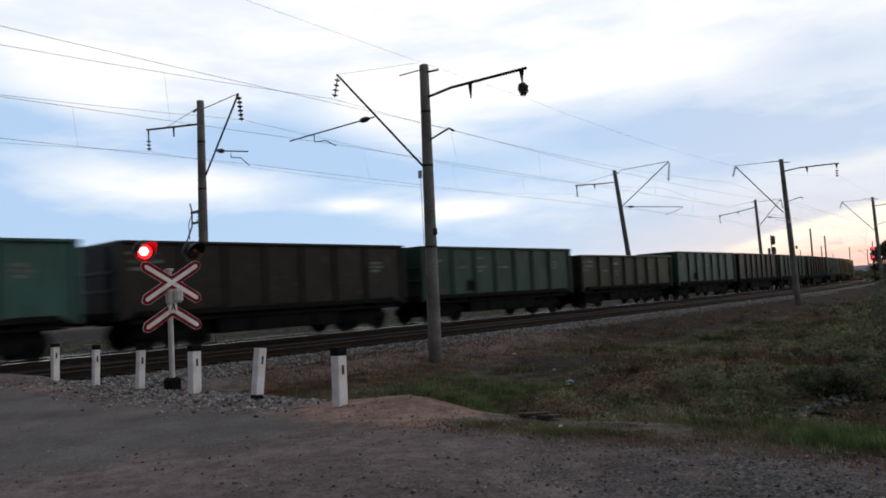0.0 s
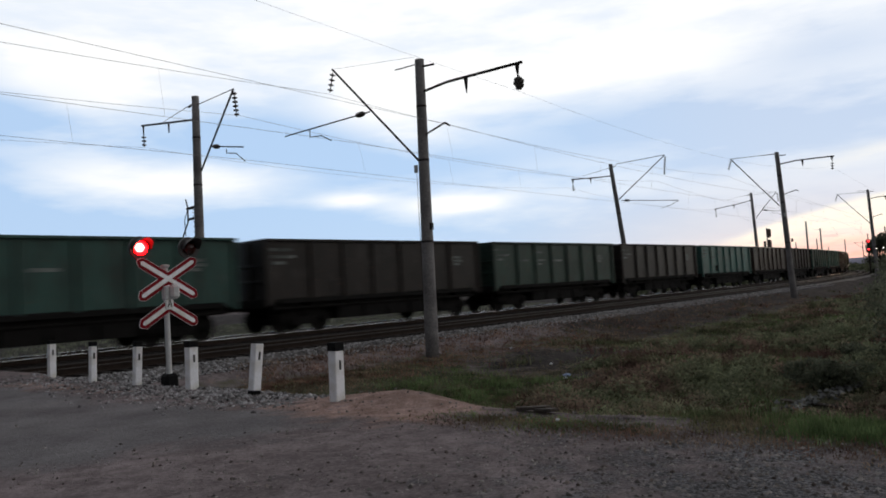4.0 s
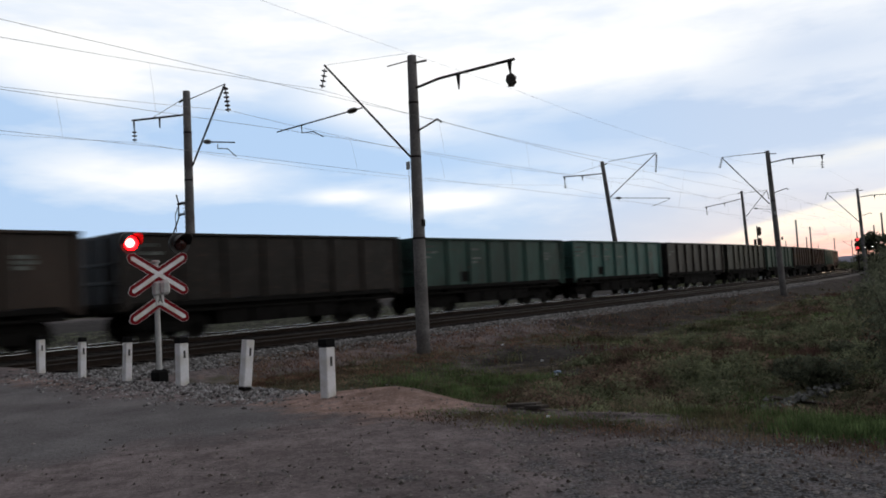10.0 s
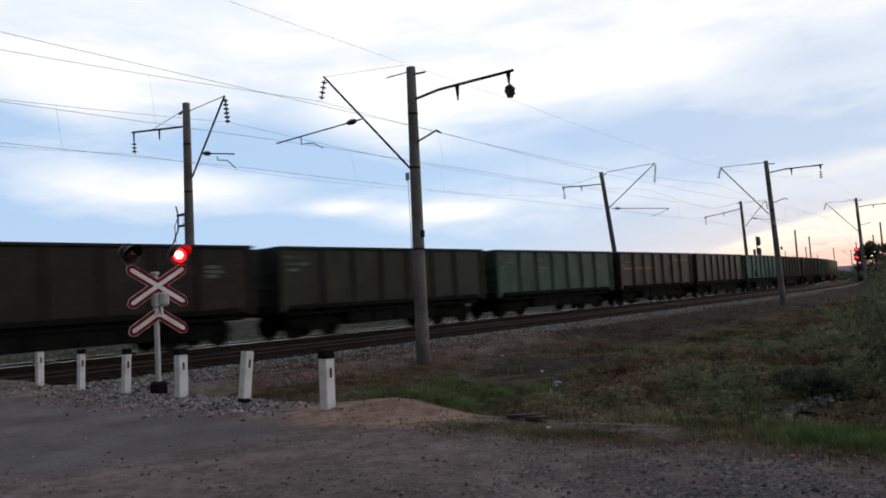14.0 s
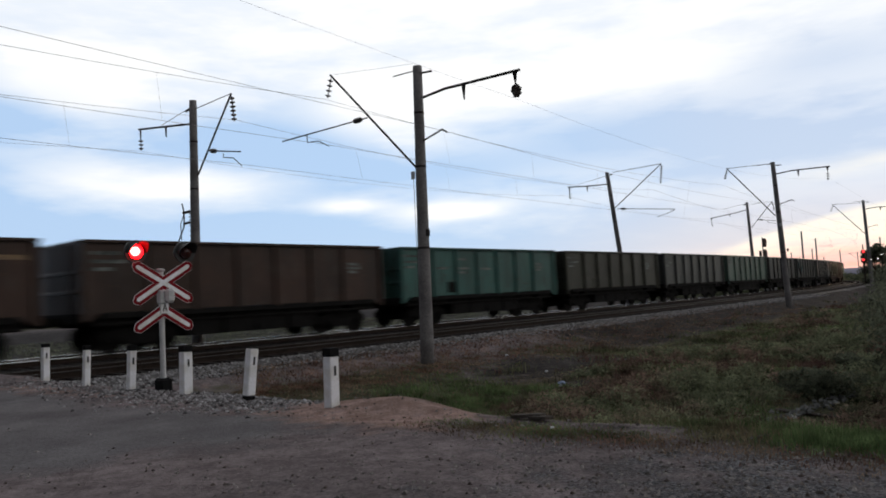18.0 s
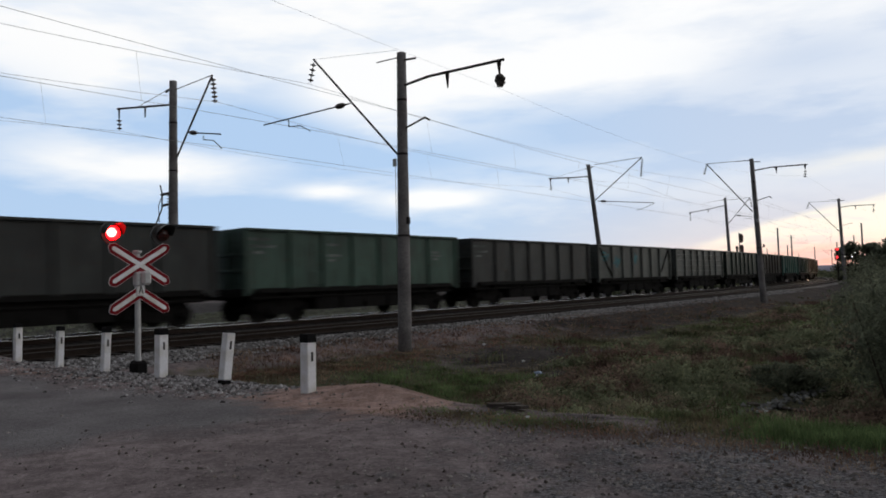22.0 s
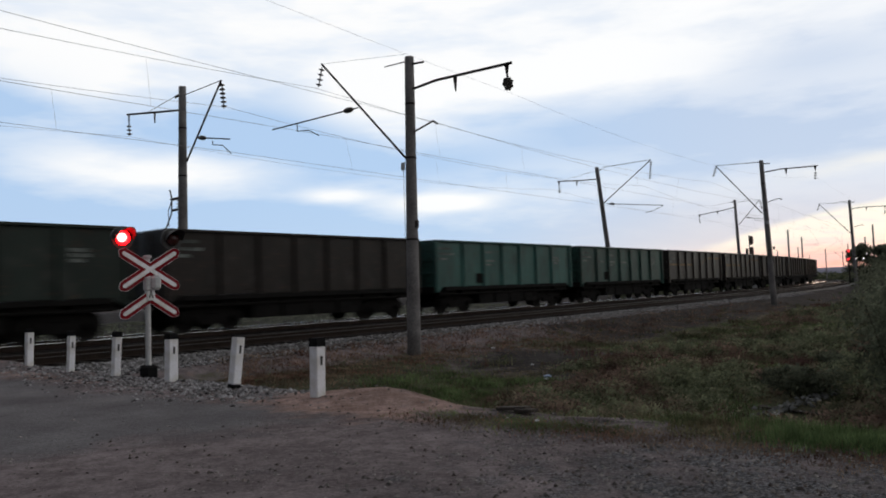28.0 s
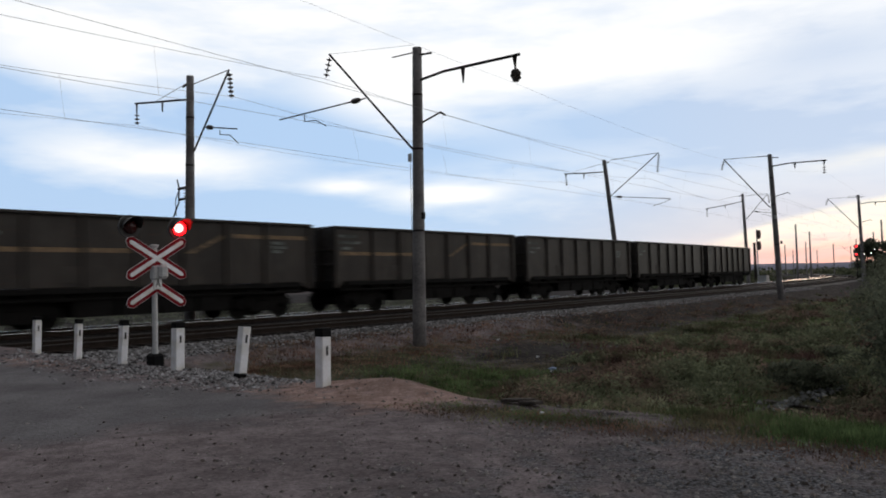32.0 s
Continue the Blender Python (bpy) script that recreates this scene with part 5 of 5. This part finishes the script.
def meadow():
    s = sown(34000, 7.0, 95, -14, 37, lambda u, v: turf_here(u, v) * ramp(v + 0.12 * (u - 12), (10.2, 0.25), (11.8, 1)) * (1 if noise.noise((u * 0.3, v * 0.3, 4)) + 0.5 * noise.noise((u * 1.1, v * 1.1, 7)) > -0.15 else 0.3))
    blades("meadow_grass", [p[:3] for p in s], [0.03 + 0.07 * max(0, noise.noise((p[4] * 0.5, p[5] * 0.5, 8)) + 0.1) + 0.0008 * p[3] for p in s],
           [0.005 + 0.00065 * p[3] for p in s], 6, GREEN, "rough green meadow grass in the ditch", 0.16, 2.2)
    s = sown(12000, 5.2, 55, -6, 37, lambda u, v: max(0.4 * ramp(abs(u - 14.4), (2.0, 1), (3.2, 0)) * ramp(v, (9.6, 0), (11.5, 0.7), (13, 1), (18, 1), (20, 0)) * (1.0 if noise.noise((u * 0.6, v * 0.6, 27)) > -0.1 else 0.1), 1.0 * math.exp(-((u - 42) / 8) ** 2 - ((v - 14.8) / 1.5) ** 2), ramp(u, (6.4, 0), (7.0, 1), (8.6, 0.7), (10, 0)) * ramp(v, (21.8, 0), (22.4, 0.8), (24, 1)) * (1.0 if noise.noise((u * 1.2, v * 1.2, 17)) > -0.15 else 0.15)))
    blades("fresh_grass", [p[:3] for p in s], [(0.05 + 0.08 * rnd.random()) * (1.0 + 0.9 * noise.noise((p[0] * 1.4, p[1] * 1.4, 3))) * 1.2 for p in s], [0.006 + 0.0004 * p[3] for p in s], 7, FRESH, "tall fresh green grass below the road edge", 0.12, 0.8)
    s = sown(11000, 6, 60, -16, 37, lambda u, v: max(0.38 * ramp(abs(u - 6.17), (0.08, 0.9), (0.28, 0.0)) * ramp(v, (18.6, 0.0), (20.2, 1)), 1.0 * ramp(abs(v - 8.2), (1.0, 1), (2.4, 0)) * ramp(u, (8, 0), (10, 1), (26, 0.7), (60, 0.5)),
                                                      0.10 * turf_here(u, v)) * (1 - (1.0 if u < 25 else 0.4) * zones(u, v)[4]))
    blades("dry_grass", [p[:3] for p in s], [(0.04 if p[4] > 8 else 0.015) + (0.07 if p[4] > 8 else 0.045) * rnd.random() for p in s], [0.004 + 0.0006 * p[3] for p in s], 6, DRY, "low dry russet grass along the bank", 0.16, 2.4)
    s = sown(3600, 10, 80, 4, 37, lambda u, v: max(turf_here(u, v), 0.3 * zones(u, v)[4] if v > 7.5 else 0) * (1.0 if noise.noise((u * 0.33, v * 0.33, 14)) > 0.1 else 0.05))
    blades("dark_weeds", [p[:3] for p in s], [0.10 + 0.2 * rnd.random() for p in s], [0.010 + 0.0008 * p[3] for p in s], 11, WEED, "dark weedy clumps in the ditch", 0.19, 1.8)
    # grass on the far side, seen between the wheels
    s = []
    for _ in range(15000):
        u, v = -12 + 100 * rnd.random() ** 1.3, -6.5 - 45 * rnd.random() ** 1.4
        s.append((*line(u, v)[:2], ground_z(u, v)))
    blades("far_side_grass", s, [(0.05 if i % 4 else 0.14) + 0.1 * rnd.random() for i in range(len(s))], [0.05] * len(s), 6, DARK_LEAF, "dark green grass beyond the railway", 0.25)


meadow()


def low_scrub():
    """Low rounded clumps of weeds that fill the ditch."""
    rg = np.random.default_rng(33)
    quads = []
    made = 0
    while made < 520:
        r = math.exp(math.log(10.5) + (math.log(60) - math.log(10.5)) * rg.random())
        a = radians(6 + 31 * rg.random())
        x, y = r * math.sin(a), r * math.cos(a)
        u, v = local(x, y)
        if v < 12.3 or u < 10.5 or (13.6 < u < 18.4 and 19.3 < v < 21.0) or zones(u, v)[4] > 0.3 or noise.noise((u * 0.2, v * 0.2, 31)) < -0.12:
            continue
        made += 1
        w, h = 0.26 + 0.6 * rg.random() ** 1.5 + 0.006 * r, 0.14 + 0.36 * rg.random() ** 1.6 + 0.004 * r
        n = 210
        d = rg.normal(0, 1, (n, 3))
        d /= np.linalg.norm(d, axis=1)[:, None]
        d[:, 2] = np.abs(d[:, 2])
        k = 0.75 + 0.35 * rg.random(n)
        c = np.array((x, y, ground_z(u, v) - 0.03)) + d * np.array((w, w, h)) * k[:, None]
        p = rg.normal(0, 1, (n, 3))
        p /= np.linalg.norm(p, axis=1)[:, None]
        q = np.cross(p, d)
        l = ((0.022 + 0.0016 * r) * (0.6 + 0.8 * rg.random(n)))[:, None]
        quads.append(np.stack([c - p * l, c + q * l * 0.5, c + p * l, c - q * l * 0.5], 1))
    v = np.concatenate(quads).reshape(-1, 3)
    ob = new("low_scrub", quick_mesh("low_scrub", v, np.arange(len(v)).reshape(-1, 4), SCRUB))
    tagged(ob, "low rounded clumps of green and russet weeds", "weeds", kind="stuff")


SCRUB = island_material("ditch_weeds", (0.122, 0.138, 0.090), (0.196, 0.214, 0.132), patch=((0.125, 0.091, 0.076), (0.215, 0.150, 0.120)), patch_scale=0.6, leafy=True, mottle=1.5)
low_scrub()


def leafy(bm, c, r, n, leaf, rg):
    """n leaves round c, thick near the rim, uneven."""
    for _ in range(n):
        d = Vector(rg.normal(0, 1, 3)).normalized()
        k = (0.45 + 0.6 * rg.random()) * (0.8 + 0.35 * noise.noise(d * 2.0 + Vector(c)))
        p = Vector(c) + Vector((d.x * r[0], d.y * r[0], d.z * r[1])) * k
        a, b = Vector(rg.normal(0, 1, 3)).normalized(), Vector(rg.normal(0, 1, 3)).normalized()
        l = leaf * (0.6 + 0.8 * rg.random())
        vs = [bm.verts.new(q) for q in (p - a * l, p + b * l * 0.4, p + a * l, p - b * l * 0.4)]
        bm.faces.new(vs)


def bush(x, y, z, w, h, seed, leaf=0.06, n=900):
    rg = np.random.default_rng(seed)
    e = empty("bush", pose(x, y, z))
    bm = B()
    tips = []
    for i in range(9):
        a = rg.random() * 6.28
        t = Vector((math.cos(a) * w * 0.4 * rg.random(), math.sin(a) * w * 0.4 * rg.random(), h * (0.22 + 0.62 * rg.random())))
        tube(bm, (0.1 * math.cos(a), 0.1 * math.sin(a), -0.2), t, 0.025, 0.006, n=5, caps=False)
        tips.append(t)
    part("stem", bm, BARK, e)
    bm = B()
    for t in tips:
        leafy(bm, t * 0.95, (w * 0.28, h * 0.27), n // 9, leaf, rg)
    part("foliage", bm, DARK_LEAF, e, "loose dark green leaves")
    return tagged(e, "dark green bush growing wild in the ditch", "bush", "bushes")


for az, dist, w, h, seed, n in ((32.4, 15.5, 2.2, 2.9, 1, 7000), (34.0, 17.5, 3.0, 3.1, 2, 5500), (32.6, 21.0, 2.8, 3.1, 3, 6000), (31.4, 27.0, 2.6, 3.2, 4, 5000),
                                (26.0, 17.7, 1.6, 0.8, 6, 2600), (24.2, 19.0, 1.3, 0.6, 7, 2200), (28.2, 21.5, 1.5, 0.8, 8, 2400), (31.8, 42.0, 4.0, 3.3, 9, 4000)):
    x, y = dist * math.sin(radians(az)), dist * math.cos(radians(az))
    u, v = local(x, y)
    bush(x, y, ground_z(u, v) - 0.12, w, h, seed, 0.035 + 0.001 * dist, n)


def tree(x, y, z, h, w, seed, low):
    rg = np.random.default_rng(seed)
    e = empty("tree", pose(x, y, z))
    bm = B()
    tube(bm, (0, 0, -0.5), (0.1, 0.05, h * 0.55), 0.16, 0.08, n=8)
    tips = []
    for i in range(12):
        a, f = i * 2.4 + rg.random(), low + (0.82 - low) * rg.random()
        t = Vector((math.cos(a) * w * 0.38, math.sin(a) * w * 0.38, h * (f + 0.12)))
        tube(bm, (0.05, 0.02, h * f * 0.6), t, 0.05, 0.015, n=5, caps=False)
        tips.append(t)
    tips.append(Vector((0, 0, h * 0.85)))
    part("trunk", bm, BARK, e)
    bm = B()
    for t in tips:
        leafy(bm, t, (w * 0.32, h * 0.13), 380, 0.24, rg)
    part("crown", bm, DARK_LEAF, e, "dense dark crown")
    return tagged(e, "dark broadleaved tree beside the far line", "tree", "far trees")


for az, dist, h, w, seed, low in ((29.55, 146, 7.0, 3.0, 11, 0.5), (30.7, 150, 6.8, 3.4, 12, 0.45), (32.0, 147, 7.4, 4.4, 13, 0.4), (33.8, 144, 7.0, 5.0, 14, 0.35)):
    tree(dist * math.sin(radians(az)), dist * math.cos(radians(az)), -0.9, h, w, seed, low)
for az, dist, w, h, seed in ((29.5, 151, 5.0, 4.2, 41), (30.7, 147, 7.0, 5.2, 42), (32.2, 144, 8.0, 5.6, 43), (34.0, 142, 8.0, 5.6, 44), (36.0, 140, 9.0, 5.8, 45)):
    bush(dist * math.sin(radians(az)), dist * math.cos(radians(az)), -1.1, w, h, seed, 0.26, 2400)


def belt():
    """Scrub along the far side of the line, out to the hills."""
    rg = np.random.default_rng(21)
    bm = B()
    for _ in range(330):
        az = radians(14 + 26 * rg.random())
        d = 105 + 330 * rg.random() ** 1.3
        x, y = d * math.sin(az), d * math.cos(az)
        u, v = local(x, y)
        if -9 < v < 14:
            continue
        s = (1.2 + 1.6 * rg.random()) * (1 + d / 500)
        leafy(bm, (x, y, -0.9 + s * 0.35), (s * 1.5, s * 0.62), 46, 0.4 + d / 900, rg)
    tagged(part("scrub", bm, LEAF, None), "dark green scrub along the far line", "scrub", kind="stuff")
    n = 140
    verts, faces = [], []
    for i in range(n + 1):
        az = radians(-75 + 170 * i / n)
        d = 1900
        hgt = 19 + 7 * noise.noise((i * 0.07, 0, 0)) + 3 * noise.noise((i * 0.35, 4, 0))
        for z, dd in ((-5, 0), (hgt * 0.6, 90), (hgt, 260), (hgt * 0.5, 600)):
            verts.append(((d + dd) * math.sin(az), (d + dd) * math.cos(az), z))
    for i in range(n):
        for j in range(3):
            faces.append((i * 4 + j, (i + 1) * 4 + j, (i + 1) * 4 + j + 1, i * 4 + j + 1))
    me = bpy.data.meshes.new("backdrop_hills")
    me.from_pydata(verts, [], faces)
    # the haze of distance is painted into the hills as a blue base colour
    me.materials.append(material("haze_tinted_hills", (0.20, 0.20, 0.27), 1.0, vary=0.15, grain=0.02, stain=0.004))
    tagged(new("backdrop_hills", me), "low hills on the horizon, tinted blue for haze", "hills", kind="structure")


belt()


# ---- along the far line ----
RUSTY = material("weathered_signal_back", (0.16, 0.115, 0.105), 0.8, vary=0.3, grain=6, tint=(0.07, 0.055, 0.052))


def main_signal(x, y, top):
    s = empty("railway_signal", pose(x, y, 0, 0, 0, heading(110)))
    part("pole", tube(B(), (0, 0, -1.2), (0, 0, top), 0.09, n=10), GREY, s)
    for z in (top - 0.8, top - 2.45):
        bm = lathe(B(), [(0.16, -0.68), (0.30, -0.5), (0.33, 0.0), (0.31, 0.42), (0.20, 0.62)], 14, at=(0, -0.25, z))
        head = part("signal_head", bm, GREY, s, "weathered grey-brown oval signal head")
        head.data.materials[0] = RUSTY
    part("ladder", box(B(), -0.03, 0.03, 0.2, 0.55, 0, top - 2), IRON, s)
    return tagged(s, "railway colour light signal seen from behind", "signal")


main_signal(0.4215 * 112, 112, 1.26 + 0.0560 * 112)


def relay_hut(x, y):
    s = empty("relay_cabinet", pose(x, y, -0.9, 0, 0, heading(110)))
    part("body", box(B(), -1.0, 1.0, -0.6, 0.6, 0, 1.55, 0.03), GREY, s, "pale grey steel cabinet")
    part("roof", box(B(), -1.08, 1.08, -0.68, 0.68, 1.55, 1.65, 0.02), IRON, s)
    part("door", box(B(), -0.45, 0.4, -0.625, -0.6, 0.1, 1.45, 0.01), GREY, s)
    return tagged(s, "pale grey relay cabinet beside the far track", "cabinet")


relay_hut(0.428 * 106, 0.9997 * 106)
RED_GLOW, WHITE_GLOW = glowing("red_signal_light", (1.0, 0.03, 0.035), 3.0), glowing("white_lamp_light", (1.0, 0.95, 0.85), 5.0)


def far_light(x, y, z, r, mat, label):
    s = empty("signal_lamp", pose(x, y, 0))
    part("pole", tube(B(), (0, 0, -1.2), (0, 0, z), 0.07, n=8), IRON, s)
    part("hood", tube(B(), (0.05, 0.1, z), (0.1, 0.5, z), r * 1.6, n=12), BLACK, s)
    part("lens", lathe(B(), [(0.02, -r), (r * 0.8, -r * 0.6), (r, 0), (r * 0.8, r * 0.6), (0.02, r)], 12, at=(0, 0, z)), mat, s)
    return tagged(s, label, "signal")


for wx, wz, d, r, mat, lab in ((0.5528, 0.0298, 122, 0.19, RED_GLOW, "glowing red railway signal in the distance"), (0.5522, 0.0190, 121, 0.17, RED_GLOW, "glowing red railway signal in the distance"),
                               (0.5632, 0.0191, 121, 0.06, WHITE_GLOW, "small white lamp in the distance"), (0.5722, 0.0198, 121, 0.08, WHITE_GLOW, "small white lamp in the distance"),
                               (0.5772, 0.0248, 121, 0.06, WHITE_GLOW, "small white lamp in the distance")):
    far_light(wx * d, 0.998 * d, 1.26 + wz * d, r, mat, lab)


# ---- rubble ----
def rubble():
    rg = np.random.default_rng(8)
    spots, sizes = [], []
    for _ in range(180):
        q = rg.random()
        u, v = 14.4 + 3.3 * q + rg.normal(0, 0.25), 19.95 + 0.6 * q + rg.normal(0, 0.11)
        spots.append((*line(u, v)[:2], ground_z(u, v) + 0.10))
        sizes.append(0.02 + 0.065 * rg.random() ** 2)
    scatter("rubble", spots, sizes, RUBBLE, "pale broken rubble dumped in the ditch", "rubble")


RUBBLE = island_material("pale_rubble", (0.045, 0.045, 0.045), (0.22, 0.225, 0.225))
rubble()

# ---- litter ----
PLASTIC = material("white_plastic", (0.5, 0.52, 0.56), 0.35, vary=0.15)
BLUE = material("blue_plastic", (0.20, 0.28, 0.45), 0.4, vary=0.2)
BOARD = material("weathered_board", (0.055, 0.047, 0.043), 0.9, vary=0.35, grain=25)


def crumpled(u, v, s, mat, label):
    x, y, _ = line(u, v)
    bm = B()
    bmesh.ops.create_icosphere(bm, subdivisions=3, radius=s)
    for q in bm.verts:
        k = 1 + 0.45 * noise.noise(q.co * (4.0 / s) + Vector((u, v, 0)))
        q.co = Vector((q.co.x * k, q.co.y * k * 0.8, q.co.z * k * 0.5))
    ob = part("plastic_bag", bm, mat, None)
    ob.matrix_basis = pose(x, y, ground_z(u, v) + s * 0.35, 0, 0, u * 50)
    tagged(ob, label, "litter", "litter")


for u, v, s, mat, lab in ((17.6, 13.5, 0.10, BLUE, "crumpled blue plastic bag in the grass"), (17.2, 13.7, 0.05, PLASTIC, "crumpled white plastic bag in the grass"), (21.5, 8.9, 0.07, PLASTIC, "scrap of white plastic on the bank"),
                          (6.42, 20.29, 0.028, PLASTIC, "scrap of white plastic at the road edge"), (45.6, 12.9, 0.14, PLASTIC, "pale plastic sheet in the grass"), (15.0, 20.05, 0.12, PLASTIC, "pale plastic sheet in the grass"),
                          (19.5, 11.8, 0.06, PLASTIC, "scrap of white plastic on the bank"), (7.6, 14.1, 0.04, PLASTIC, "scrap of white plastic in the gravel")):
    crumpled(u, v, s, mat, lab)
for u, v, a, l in ((6.80, 19.75, heading(8.4) + 98, 0.36), (6.74, 19.95, heading(8.4) + 82, 0.24), (15.6, 20.2, -40, 1.2)):
    x, y, _ = line(u, v)
    ob = part("wooden_board", box(B(), -l / 2, l / 2, -0.07, 0.07, 0, 0.035, 0.006), BOARD, None)
    ob.matrix_basis = pose(x, y, ground_z(u, v) + 0.02, 3, 4, a)
    tagged(ob, "weathered grey board lying in the grass", "board", "litter")


def motions():
    """All that moves: the wagons run along the line, and added drums turn lit and dark lenses outward by turns."""
    for k, w in enumerate(WAGONS):
        walk(w, [(t, wagon_pose(place(k, t))) for t in [i * 0.5 for i in range(65)]])
    left, right = DRUMS
    on, off, period = 0.25, 0.85, 1.5
    for drum, first, last in ((left, -29.0, 180.0), (right, 180.0, -29.0)):
        rows = [(0.0, first)]
        for i in range(22):
            for t0, a, b in ((on + i * period, first, last), (off + i * period, last, first)):
                if t0 + 0.05 < 32.0:
                    rows += [(t0 - 0.034, a), (t0, a + (b - a) / 3), (t0 + 0.034, a + (b - a) * 2 / 3), (t0 + 0.067, b)]
        rows.append((32.0, rows[-1][1]))
        walk(drum, [(t, pose(-0.46 if drum is left else 0.46, -0.02, 2.29, 0, 0, a)) for t, a in rows])


motions()
